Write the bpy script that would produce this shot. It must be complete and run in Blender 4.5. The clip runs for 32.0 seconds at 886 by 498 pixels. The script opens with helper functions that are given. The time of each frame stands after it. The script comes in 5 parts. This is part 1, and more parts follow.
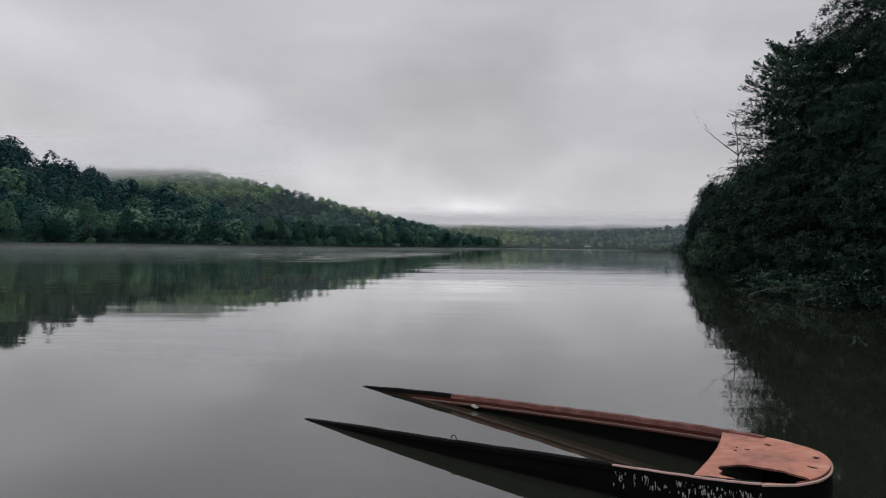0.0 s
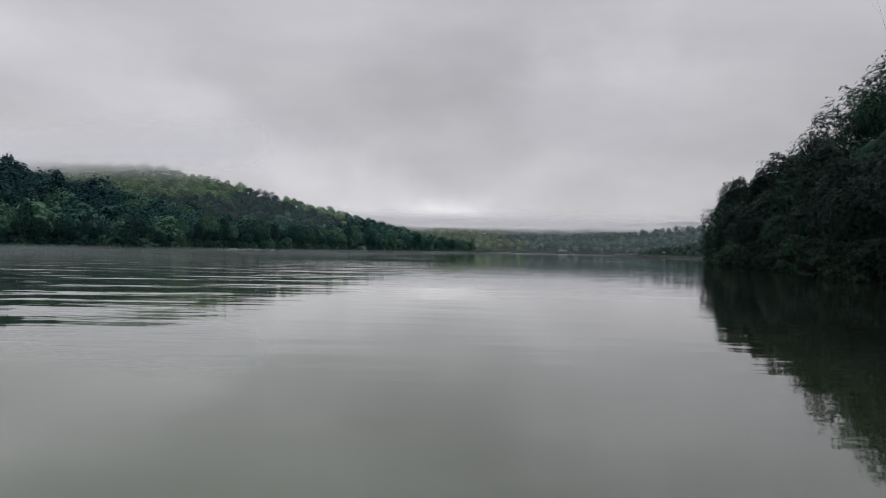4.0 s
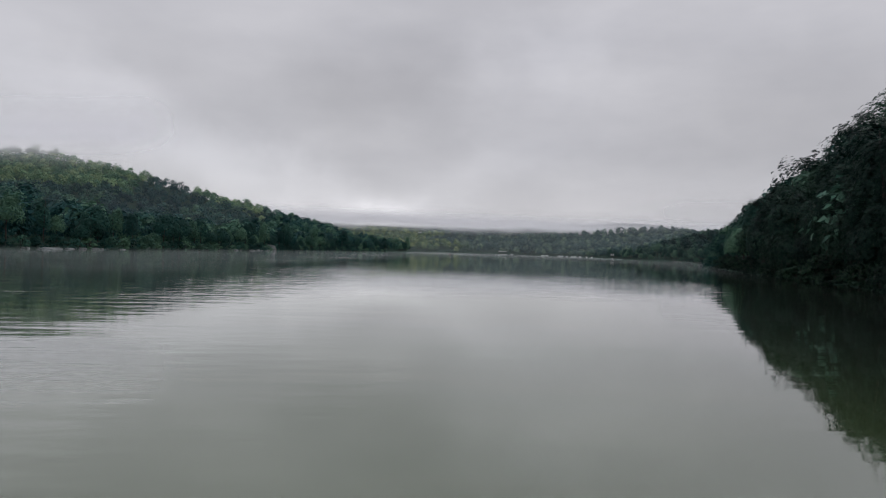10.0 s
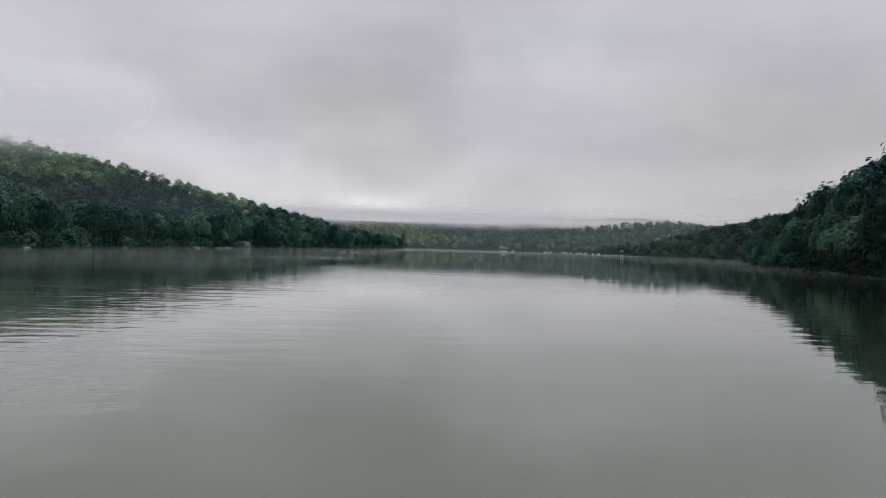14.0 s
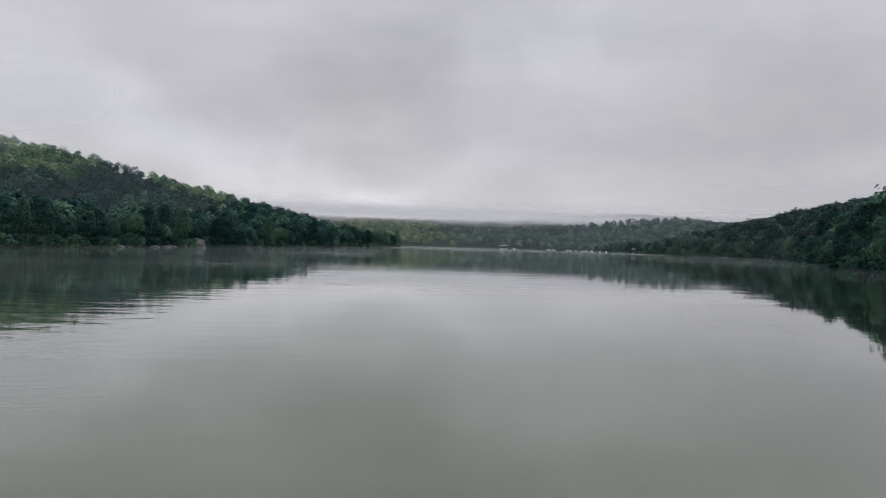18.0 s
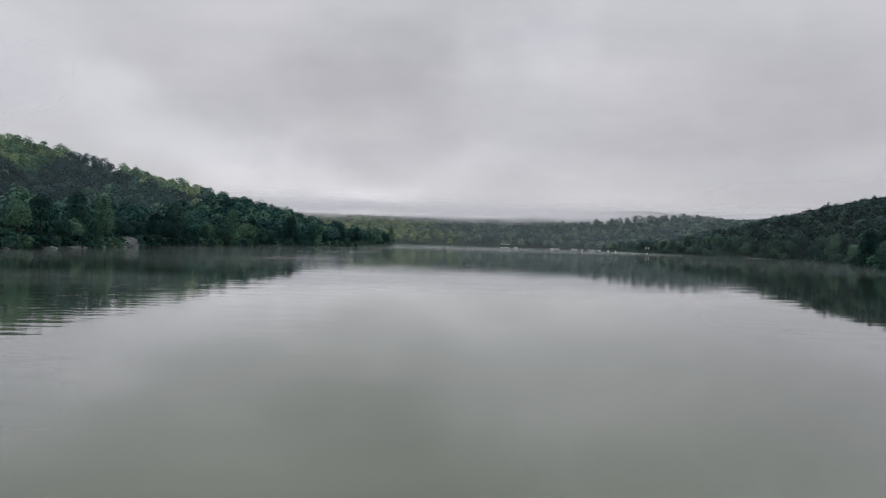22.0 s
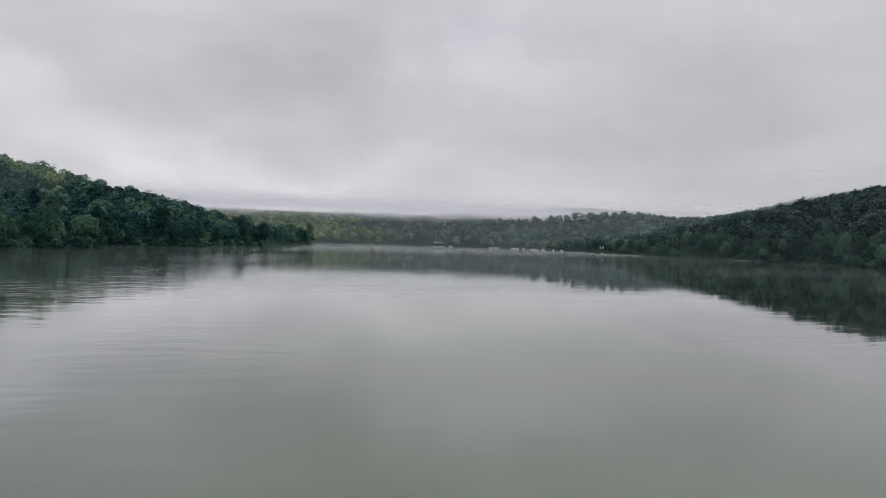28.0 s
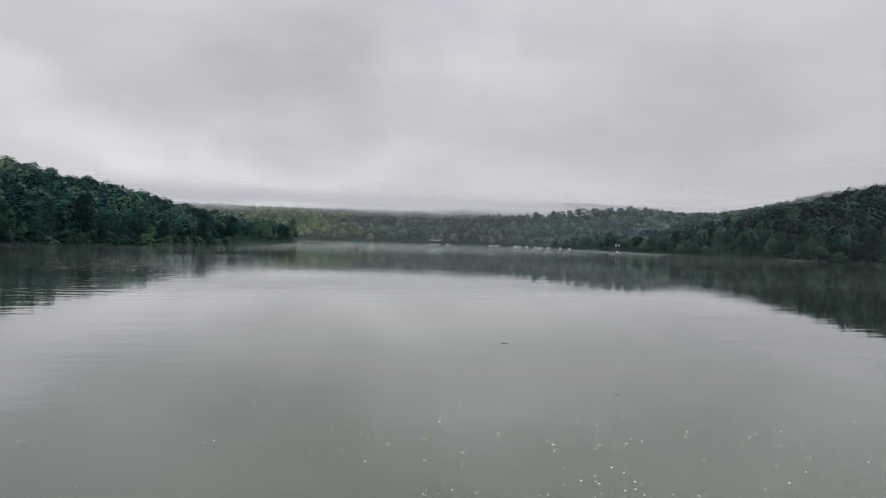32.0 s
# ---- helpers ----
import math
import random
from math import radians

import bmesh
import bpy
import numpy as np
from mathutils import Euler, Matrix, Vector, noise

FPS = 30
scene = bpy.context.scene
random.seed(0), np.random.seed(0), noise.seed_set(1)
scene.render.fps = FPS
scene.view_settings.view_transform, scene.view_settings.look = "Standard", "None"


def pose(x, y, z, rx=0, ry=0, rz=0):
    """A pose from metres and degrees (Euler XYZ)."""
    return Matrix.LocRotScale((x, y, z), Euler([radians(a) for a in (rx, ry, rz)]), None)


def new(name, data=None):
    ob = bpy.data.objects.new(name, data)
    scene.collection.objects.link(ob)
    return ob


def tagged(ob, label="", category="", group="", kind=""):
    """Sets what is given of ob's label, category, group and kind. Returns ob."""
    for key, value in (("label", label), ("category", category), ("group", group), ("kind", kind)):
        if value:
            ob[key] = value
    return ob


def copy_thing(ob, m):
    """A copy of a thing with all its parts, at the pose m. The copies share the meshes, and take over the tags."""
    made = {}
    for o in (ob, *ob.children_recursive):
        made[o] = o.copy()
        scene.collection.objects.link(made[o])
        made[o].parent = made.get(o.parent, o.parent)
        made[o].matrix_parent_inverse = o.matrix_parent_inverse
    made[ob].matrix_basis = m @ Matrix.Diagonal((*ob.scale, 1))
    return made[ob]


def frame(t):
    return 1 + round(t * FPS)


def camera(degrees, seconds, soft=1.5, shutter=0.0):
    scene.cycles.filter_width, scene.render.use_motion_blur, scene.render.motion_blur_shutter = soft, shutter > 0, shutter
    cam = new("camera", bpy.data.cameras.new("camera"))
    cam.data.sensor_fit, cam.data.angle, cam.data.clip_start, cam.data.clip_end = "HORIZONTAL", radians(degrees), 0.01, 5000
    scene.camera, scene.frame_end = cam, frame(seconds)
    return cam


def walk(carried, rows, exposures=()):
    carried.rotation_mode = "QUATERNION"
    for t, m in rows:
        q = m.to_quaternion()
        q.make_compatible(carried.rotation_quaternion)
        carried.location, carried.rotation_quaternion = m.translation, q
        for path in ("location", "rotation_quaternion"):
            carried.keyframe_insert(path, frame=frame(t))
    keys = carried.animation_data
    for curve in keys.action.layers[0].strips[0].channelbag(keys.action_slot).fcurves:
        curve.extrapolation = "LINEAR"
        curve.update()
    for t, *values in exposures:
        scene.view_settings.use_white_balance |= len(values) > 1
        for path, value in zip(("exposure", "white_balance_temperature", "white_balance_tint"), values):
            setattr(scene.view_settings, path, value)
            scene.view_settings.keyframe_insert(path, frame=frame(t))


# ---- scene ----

# ---------------------------------------------------------------- camera
cam = camera(65.5, 32.0, soft=1.05)
# seconds, x, y, z, yaw to the left, pitch up, roll
PATH = [
    (0, 0.00, 0.00, 0.904, -0.00, -0.20, 0.79),
    (0.5, 0.02, 1.19, 0.910, -0.11, -0.18, 0.86),
    (1, -0.07, 3.41, 0.936, -0.40, -0.14, 0.94),
    (1.5, -0.03, 6.27, 1.016, -0.74, -0.08, 1.04),
    (2, 0.06, 9.83, 1.118, -1.00, 0.00, 1.15),
    (2.5, 0.22, 14.04, 1.181, -1.31, 0.04, 1.20),
    (3, 0.51, 18.65, 1.207, -1.51, 0.05, 1.22),
    (3.5, 0.78, 23.55, 1.224, -1.79, 0.06, 1.24),
    (5.5, 0.36, 44.65, 1.433, -4.59, 0.16, 1.45),
    (6, 0.99, 49.66, 1.533, -5.05, 0.17, 1.55),
    (6.5, 1.81, 54.60, 1.648, -5.40, 0.19, 1.66),
    (7, 2.66, 59.60, 1.770, -5.67, 0.19, 1.76),
    (7.5, 3.45, 64.53, 1.890, -5.98, 0.18, 1.83),
    (8, 4.09, 69.35, 2.001, -6.36, 0.17, 1.88),
    (8.5, 4.57, 73.99, 2.095, -6.72, 0.17, 1.92),
    (9, 4.98, 78.39, 2.168, -7.11, 0.16, 1.94),
    (9.5, 5.37, 82.68, 2.219, -7.45, 0.16, 1.95),
    (10, 5.82, 86.97, 2.245, -7.77, 0.14, 1.91),
    (10.5, 6.32, 91.34, 2.252, -7.79, 0.08, 1.83),
    (11, 6.87, 95.66, 2.256, -7.79, 0.04, 1.79),
    (11.5, 7.44, 99.85, 2.264, -7.83, 0.02, 1.78),
    (12, 7.92, 104.17, 2.277, -7.86, -0.01, 1.78),
    (12.5, 8.18, 108.91, 2.293, -7.89, -0.05, 1.80),
    (13, 8.42, 113.87, 2.311, -7.96, -0.08, 1.80),
    (13.5, 8.81, 118.94, 2.329, -7.98, -0.13, 1.79),
    (14, 9.41, 124.13, 2.348, -8.06, -0.15, 1.77),
    (14.5, 10.11, 129.33, 2.366, -8.11, -0.20, 1.75),
    (16.5, 13.36, 150.05, 2.440, -8.20, -0.33, 1.79),
    (17, 14.24, 155.18, 2.479, -8.21, -0.35, 1.77),
    (18, 15.97, 165.40, 2.582, -8.25, -0.36, 1.71),
    (19, 17.70, 175.35, 2.720, -8.27, -0.41, 1.70),
    (20, 19.39, 185.42, 2.879, -8.31, -0.45, 1.76),
    (21, 20.84, 195.86, 3.033, -8.37, -0.50, 1.76),
    (22, 22.21, 206.46, 3.162, -8.46, -0.53, 1.76),
    (23, 23.57, 216.93, 3.260, -8.63, -0.54, 1.77),
    (24, 25.14, 227.60, 3.335, -9.00, -0.54, 1.80),
    (24.5, 25.90, 232.85, 3.369, -9.36, -0.54, 1.79),
    (26.5, 29.05, 253.80, 3.492, -12.53, -0.52, 1.74),
    (27, 29.92, 259.07, 3.505, -13.48, -0.51, 1.74),
    (27.5, 30.81, 264.34, 3.510, -14.30, -0.50, 1.74),
    (28, 31.74, 269.64, 3.504, -14.45, -0.50, 1.74),
    (29, 33.80, 280.42, 3.458, -14.61, -0.52, 1.77),
    (29.5, 34.87, 285.81, 3.411, -14.68, -0.55, 1.76),
    (30, 36.05, 291.26, 3.366, -14.73, -0.60, 1.74),
    (30.5, 37.27, 296.69, 3.329, -14.76, -0.65, 1.72),
    (31, 38.47, 301.99, 3.299, -14.85, -0.67, 1.70),
    (31.5, 39.59, 306.98, 3.254, -14.89, -0.68, 1.70),
    (32, 40.67, 311.89, 3.204, -14.94, -0.68, 1.71),
]
walk(cam, [(t, pose(x, y, z, 90 + p, 0, w) @ pose(0, 0, 0, 0, 0, r)) for t, x, y, z, w, p, r in PATH],
     exposures=[(0, -0.08, 6550, 10), (3, -0.12, 6550, 10), (7, -0.11, 6500, 10), (13, -0.07, 6490, 10), (20, -0.03, 6490, 10), (32, 0.05, 6500, 10)])

# ---------------------------------------------------------------- world and light
world = bpy.data.worlds.new("overcast_morning")
scene.world = world
world.use_nodes = True
wn, wl = world.node_tree.nodes, world.node_tree.links
wn.clear()
w_out = wn.new("ShaderNodeOutputWorld")
w_bg = wn.new("ShaderNodeBackground")
w_sky = wn.new("ShaderNodeTexSky")
w_sky.sky_type, w_sky.sun_disc = "NISHITA", False
w_sky.sun_elevation, w_sky.sun_rotation = radians(24), radians(-60)
w_dim = wn.new("ShaderNodeVectorMath")
w_dim.operation = "SCALE"
w_dim.inputs["Scale"].default_value = 0.10
w_co = wn.new("ShaderNodeTexCoord")
w_map = wn.new("ShaderNodeMapping")
w_map.inputs["Scale"].default_value = (1.0, 1.0, 2.6)
w_noise = wn.new("ShaderNodeTexNoise")
w_noise.inputs["Scale"].default_value, w_noise.inputs["Detail"].default_value = 3.4, 6.0
w_noise.inputs["Roughness"].default_value = 0.5
w_ramp = wn.new("ShaderNodeValToRGB")
w_ramp.color_ramp.elements[0].position, w_ramp.color_ramp.elements[0].color = 0.30, (0.492, 0.487, 0.522, 1)
w_ramp.color_ramp.elements[1].position, w_ramp.color_ramp.elements[1].color = 0.70, (0.628, 0.618, 0.652, 1)
w_mix = wn.new("ShaderNodeMix")
w_mix.data_type = "RGBA"
w_mix.inputs["Factor"].default_value = 0.93
wl.new(w_sky.outputs["Color"], w_dim.inputs[0])
wl.new(w_co.outputs["Generated"], w_map.inputs["Vector"])
wl.new(w_map.outputs["Vector"], w_noise.inputs["Vector"])
wl.new(w_noise.outputs["Fac"], w_ramp.inputs["Fac"])
wl.new(w_dim.outputs["Vector"], w_mix.inputs["A"])
wl.new(w_ramp.outputs["Color"], w_mix.inputs["B"])
w_sep = wn.new("ShaderNodeSeparateXYZ")
w_up = wn.new("ShaderNodeMapRange")
w_up.interpolation_type = "SMOOTHSTEP"
w_up.inputs["From Min"].default_value, w_up.inputs["From Max"].default_value = 0.36, 1.0
w_up.inputs["To Min"].default_value, w_up.inputs["To Max"].default_value = 1.0, 3.0
w_zen = wn.new("ShaderNodeVectorMath")
w_zen.operation = "SCALE"
wl.new(w_co.outputs["Generated"], w_sep.inputs[0])
wl.new(w_sep.outputs["Z"], w_up.inputs["Value"])
w_low = wn.new("ShaderNodeValToRGB")
for k, (pos, v) in enumerate([(0.0, 1.06), (0.07, 1.05), (0.14, 1.00), (0.22, 0.98), (0.34, 1.02)]):
    e = w_low.color_ramp.elements[k] if k < 2 else w_low.color_ramp.elements.new(pos)
    e.position, e.color = pos, (v, v, v, 1)
w_band = wn.new("ShaderNodeVectorMath")
w_band.operation = "MULTIPLY"
wl.new(w_sep.outputs["Z"], w_low.inputs["Fac"])
wl.new(w_mix.outputs["Result"], w_band.inputs[0])
wl.new(w_low.outputs["Color"], w_band.inputs[1])

# soft swells of light and dark in the stratus: bearing, height, half widths, slope, strength
CLOUDS = [(3.0, 3.2, 6.5, 1.3, 0.0, 0.45), (-10, 6.8, 13.0, 2.4, -0.34, 0.26), (-29, 13.5, 10.0, 5.0, -0.2, 0.15), (1.0, 12.0, 9.0, 4.0, 0.1, -0.17),
          (17, 15.5, 5.5, 4.5, 0.2, 0.17), (35, 10.0, 9.0, 4.0, 0.1, -0.12), (12, 7.0, 8.0, 1.8, 0.25, 0.10), (-16, 13.0, 6.0, 3.0, 0.0, -0.08), (32, 18.0, 12.0, 3.0, 0.0, 0.08)]


def w_math(op, a, b=0.0, c=0.0):
    nd = wn.new("ShaderNodeMath")
    nd.operation = op
    for k, v in enumerate((a, b, c)):
        if isinstance(v, (int, float)):
            nd.inputs[k].default_value = v
        else:
            wl.new(v, nd.inputs[k])
    return nd.outputs[0]


w_stir = wn.new("ShaderNodeTexNoise")
w_stir.inputs["Scale"].default_value, w_stir.inputs["Detail"].default_value = 7.0, 5.0
wl.new(w_co.outputs["Generated"], w_stir.inputs["Vector"])
w_stir_sep = wn.new("ShaderNodeSeparateColor")
wl.new(w_stir.outputs["Color"], w_stir_sep.inputs[0])
w_az = w_math("ARCTAN2", w_sep.outputs["X"], w_sep.outputs["Y"])
w_az = w_math("MULTIPLY_ADD", w_stir_sep.outputs[0], 0.26, w_math("SUBTRACT", w_az, 0.13))
w_el = w_math("ARCSINE", w_sep.outputs["Z"])
w_el = w_math("MULTIPLY_ADD", w_stir_sep.outputs[1], 0.09, w_math("SUBTRACT", w_el, 0.045))
w_sum = 1.0
for az, el, wide, tall, tilt, gain in CLOUDS:
    du = w_math("SUBTRACT", w_az, radians(az))
    dv = w_math("MULTIPLY_ADD", du, -tilt, w_math("SUBTRACT", w_el, radians(el)))
    du, dv = w_math("DIVIDE", du, radians(wide)), w_math("DIVIDE", dv, radians(tall))
    near = w_math("ADD", w_math("MULTIPLY", du, du), w_math("MULTIPLY", dv, dv))
    w_sum = w_math("MULTIPLY_ADD", w_math("POWER", 0.3679, near), gain, w_sum)
w_swell = wn.new("ShaderNodeVectorMath")
w_swell.operation = "SCALE"
wl.new(w_band.outputs["Vector"], w_swell.inputs[0])
wl.new(w_sum, w_swell.inputs["Scale"])
wl.new(w_swell.outputs["Vector"], w_zen.inputs[0])
wl.new(w_up.outputs["Result"], w_zen.inputs["Scale"])
wl.new(w_zen.outputs["Vector"], w_bg.inputs["Color"])
wl.new(w_bg.outputs["Background"], w_out.inputs["Surface"])
w_bg.inputs["Strength"].default_value = 1.0

sun_data = bpy.data.lights.new("sun", "SUN")
sun_data.energy, sun_data.angle, sun_data.color = 0.6, radians(25), (1.0, 0.95, 0.86)
sun = new("sun", sun_data)
sun.rotation_euler = Euler((radians(66), 0, radians(-60 + 180)))

rng = np.random.default_rng(7)


# ---------------------------------------------------------------- helpers of this scene
def part(name, bm, material, parent=None, label=""):
    """Links a bmesh as one mesh object under a thing or a part."""
    me = bpy.data.meshes.new(name)
    bm.to_mesh(me)
    bm.free()
    if material:
        me.materials.append(material)
    ob = new(name, me)
    if parent:
        ob.parent = parent
    if label:
        ob["label"] = label
    return ob


def quad_mesh(name, verts, material, tint=None, tri=False):
    """A mesh of loose four-cornered faces from an (n, 4, 3) array."""
    k = verts.shape[1]
    n = verts.shape[0]
    me = bpy.data.meshes.new(name)
    me.vertices.add(n * k)
    me.vertices.foreach_set("co", verts.astype(np.float32).ravel())
    me.loops.add(n * k)
    me.loops.foreach_set("vertex_index", np.arange(n * k, dtype=np.int32))
    me.polygons.add(n)
    me.polygons.foreach_set("loop_start", np.arange(0, n * k, k, dtype=np.int32))
    me.update(calc_edges=True)
    if tint is not None:
        at = me.attributes.new("tint", "FLOAT", "POINT")
        at.data.foreach_set("value", np.repeat(tint, k).astype(np.float32))
    if material:
        me.materials.append(material)
    return me


def grid_mesh(name, X, Y, Z, material, smooth=True):
    r, c = X.shape
    me = bpy.data.meshes.new(name)
    co = np.stack([X, Y, Z], -1).reshape(-1, 3)
    i = np.arange(r * c).reshape(r, c)
    f = np.stack([i[:-1, :-1], i[:-1, 1:], i[1:, 1:], i[1:, :-1]], -1).reshape(-1, 4)
    me.vertices.add(len(co))
    me.vertices.foreach_set("co", co.astype(np.float32).ravel())
    me.loops.add(f.size)
    me.loops.foreach_set("vertex_index", f.astype(np.int32).ravel())
    me.polygons.add(len(f))
    me.polygons.foreach_set("loop_start", np.arange(0, f.size, 4, dtype=np.int32))
    me.polygons.foreach_set("use_smooth", np.full(len(f), smooth))
    me.update(calc_edges=True)
    me.materials.append(material)
    return me


def empty(name, m=None):
    ob = new(name)
    ob.empty_display_size = 0.2
    if m is not None:
        ob.matrix_basis = m
    return ob


def tube(bm, points, radii, sides=6):
    """A tapered tube along points."""
    rings = []
    for i, p in enumerate(points):
        a = Vector(points[max(i - 1, 0)])
        b = Vector(points[min(i + 1, len(points) - 1)])
        q = (b - a).to_track_quat("Z", "Y")
        rings.append([bm.verts.new(Vector(p) + q @ Vector((math.cos(k * 2 * math.pi / sides) * radii[i],
                                                           math.sin(k * 2 * math.pi / sides) * radii[i], 0)))
                      for k in range(sides)])
    for a, b in zip(rings, rings[1:]):
        for k in range(sides):
            bm.faces.new((a[k], a[(k + 1) % sides], b[(k + 1) % sides], b[k]))
    bm.faces.new(rings[0][::-1])
    bm.faces.new(rings[-1])


# ---------------------------------------------------------------- materials
def material(name):
    m = bpy.data.materials.new(name)
    m.use_nodes = True
    nt = m.node_tree
    return m, nt, nt.nodes, nt.links, nt.nodes["Principled BSDF"]


def noise_node(n, l, scale, detail=4.0, rough=0.55, coords="Object", stretch=(1, 1, 1)):
    co = n.new("ShaderNodeTexCoord")
    mp = n.new("ShaderNodeMapping")
    mp.inputs["Scale"].default_value = stretch
    t = n.new("ShaderNodeTexNoise")
    t.inputs["Scale"].default_value, t.inputs["Detail"].default_value = scale, detail
    t.inputs["Roughness"].default_value = rough
    l.new(co.outputs[coords], mp.inputs["Vector"])
    l.new(mp.outputs["Vector"], t.inputs["Vector"])
    return t


def ramp_node(n, l, fac, stops):
    r = n.new("ShaderNodeValToRGB")
    e = r.color_ramp.elements
    while len(e) < len(stops):
        e.new(0.5)
    for k, (pos, col) in enumerate(stops):
        e[k].position, e[k].color = pos, (*col, 1)
    l.new(fac, r.inputs["Fac"])
    return r


def rough_surface(name, stops, scale, fine=6.0, roughness=0.85, bump=0.3, dist=0.02, metallic=0.0, coords="Object", gloss=0.4):
    """A surface with colour at two scales and fine relief."""
    m, nt, n, l, b = material(name)
    t1 = noise_node(n, l, scale, coords=coords)
    t2 = noise_node(n, l, scale * fine, 6.0, 0.65, coords=coords)
    add = n.new("ShaderNodeMath")
    add.operation = "MULTIPLY_ADD"
    l.new(t2.outputs["Fac"], add.inputs[0])
    add.inputs[1].default_value = 0.45
    half = n.new("ShaderNodeMath")
    half.operation = "MULTIPLY"
    half.inputs[1].default_value = 0.55
    l.new(t1.outputs["Fac"], half.inputs[0])
    l.new(half.outputs[0], add.inputs[2])
    r = ramp_node(n, l, add.outputs[0], stops)
    l.new(r.outputs["Color"], b.inputs["Base Color"])
    b.inputs["Roughness"].default_value, b.inputs["Metallic"].default_value = roughness, metallic
    b.inputs["Specular IOR Level"].default_value = gloss
    bp = n.new("ShaderNodeBump")
    bp.inputs["Strength"].default_value, bp.inputs["Distance"].default_value = bump, dist
    l.new(t2.outputs["Fac"], bp.inputs["Height"])
    l.new(bp.outputs["Normal"], b.inputs["Normal"])
    return m


def leaf_material(name, dark, mid, light, per_tree="object", cells=8.0, full=0.46, mixed=0.4):
    """Leaves: colour by leaf and by tree, partly translucent."""
    m, nt, n, l, b = material(name)
    geo = n.new("ShaderNodeNewGeometry")
    if per_tree == "object":
        info = n.new("ShaderNodeObjectInfo")
        tree = info.outputs["Random"]
    else:
        at = n.new("ShaderNodeAttribute")
        at.attribute_name = "tint"
        tree = at.outputs["Fac"]
    mixv = n.new("ShaderNodeMath")
    mixv.operation = "MULTIPLY_ADD"
    l.new(tree, mixv.inputs[0])
    mixv.inputs[1].default_value = 1 - mixed
    sc = n.new("ShaderNodeMath")
    sc.operation = "MULTIPLY"
    sc.inputs[1].default_value = mixed
    l.new(geo.outputs["Random Per Island"], sc.inputs[0])
    l.new(sc.outputs[0], mixv.inputs[2])
    r = ramp_node(n, l, mixv.outputs[0], [(0.1, dark), (0.5, mid), (0.92, light)])
    l.new(r.outputs["Color"], b.inputs["Base Color"])
    b.inputs["Roughness"].default_value = 0.55
    b.inputs["Specular IOR Level"].default_value = 0.06
    tl = n.new("ShaderNodeBsdfTranslucent")
    l.new(r.outputs["Color"], tl.inputs["Color"])
    mx = n.new("ShaderNodeMixShader")
    mx.inputs["Fac"].default_value = 0.25
    l.new(b.outputs[0], mx.inputs[1])
    l.new(tl.outputs[0], mx.inputs[2])
    # each spray is cut into single leaves
    co = n.new("ShaderNodeTexCoord")
    vo = n.new("ShaderNodeTexVoronoi")
    vo.inputs["Scale"].default_value = cells
    l.new(co.outputs["Object"], vo.inputs["Vector"])
    cut = n.new("ShaderNodeMath")
    cut.operation = "LESS_THAN"
    cut.inputs[1].default_value = full
    l.new(vo.outputs["Distance"], cut.inputs[0])
    gap = n.new("ShaderNodeBsdfTransparent")
    leafy = n.new("ShaderNodeMixShader")
    l.new(cut.outputs[0], leafy.inputs["Fac"])
    l.new(gap.outputs[0], leafy.inputs[1])
    l.new(mx.outputs[0], leafy.inputs[2])
    l.new(leafy.outputs[0], n["Material Output"].inputs["Surface"])
    return m


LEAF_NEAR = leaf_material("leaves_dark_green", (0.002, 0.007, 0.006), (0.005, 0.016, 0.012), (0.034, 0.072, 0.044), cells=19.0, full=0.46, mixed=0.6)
# darker copy of the tree leaves, the steep bank's shade put into its colour
LEAF_BANK = leaf_material("leaves_bank_shade", (0.002, 0.008, 0.007), (0.0055, 0.018, 0.015), (0.028, 0.064, 0.043), cells=14.0, full=0.46)
LEAF_BRIGHT = leaf_material("leaves_light_green", (0.010, 0.026, 0.019), (0.026, 0.056, 0.038), (0.110, 0.165, 0.105), cells=16.0, mixed=0.7)
LEAF_CONIFER = leaf_material("needles_blue_green", (0.006, 0.022, 0.017), (0.014, 0.042, 0.032), (0.040, 0.092, 0.062), cells=15.0, full=0.42)
LEAF_LACY = leaf_material("leaves_lacy_green", (0.010, 0.034, 0.027), (0.030, 0.080, 0.060), (0.110, 0.200, 0.130), cells=6.0, full=0.8, mixed=0.8)
LEAF_MID = leaf_material("leaves_mid_green", (0.007, 0.032, 0.029), (0.020, 0.066, 0.055), (0.092, 0.180, 0.114), cells=4.5, full=0.72, mixed=0.2)
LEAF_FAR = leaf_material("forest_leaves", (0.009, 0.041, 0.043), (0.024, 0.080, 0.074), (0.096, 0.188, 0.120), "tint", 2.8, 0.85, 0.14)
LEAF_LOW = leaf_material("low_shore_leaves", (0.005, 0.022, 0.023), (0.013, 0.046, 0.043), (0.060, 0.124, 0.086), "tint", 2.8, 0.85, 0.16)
# shade on the spurs, put into a darker copy of the forest leaves
LEAF_SHADE_PAINT = leaf_material("shade_coloured_leaves", (0.007, 0.032, 0.042), (0.016, 0.056, 0.064), (0.044, 0.104, 0.096), "tint", 2.6, 0.85, 0.14)
# forest leaves of the steep bank, darkened in colour for its shade
LEAF_SHADE = leaf_material("bank_forest_shade_leaves", (0.002, 0.010, 0.009), (0.007, 0.023, 0.019), (0.032, 0.074, 0.048), "tint", 6.0, 0.60, 0.2)
# sunlight on the hilltop, put into a lighter copy of the forest leaves
LEAF_SUN_PAINT = leaf_material("sun_coloured_leaves", (0.050, 0.130, 0.078), (0.120, 0.218, 0.114), (0.235, 0.325, 0.160), "tint", 2.4, 0.85, 0.16)
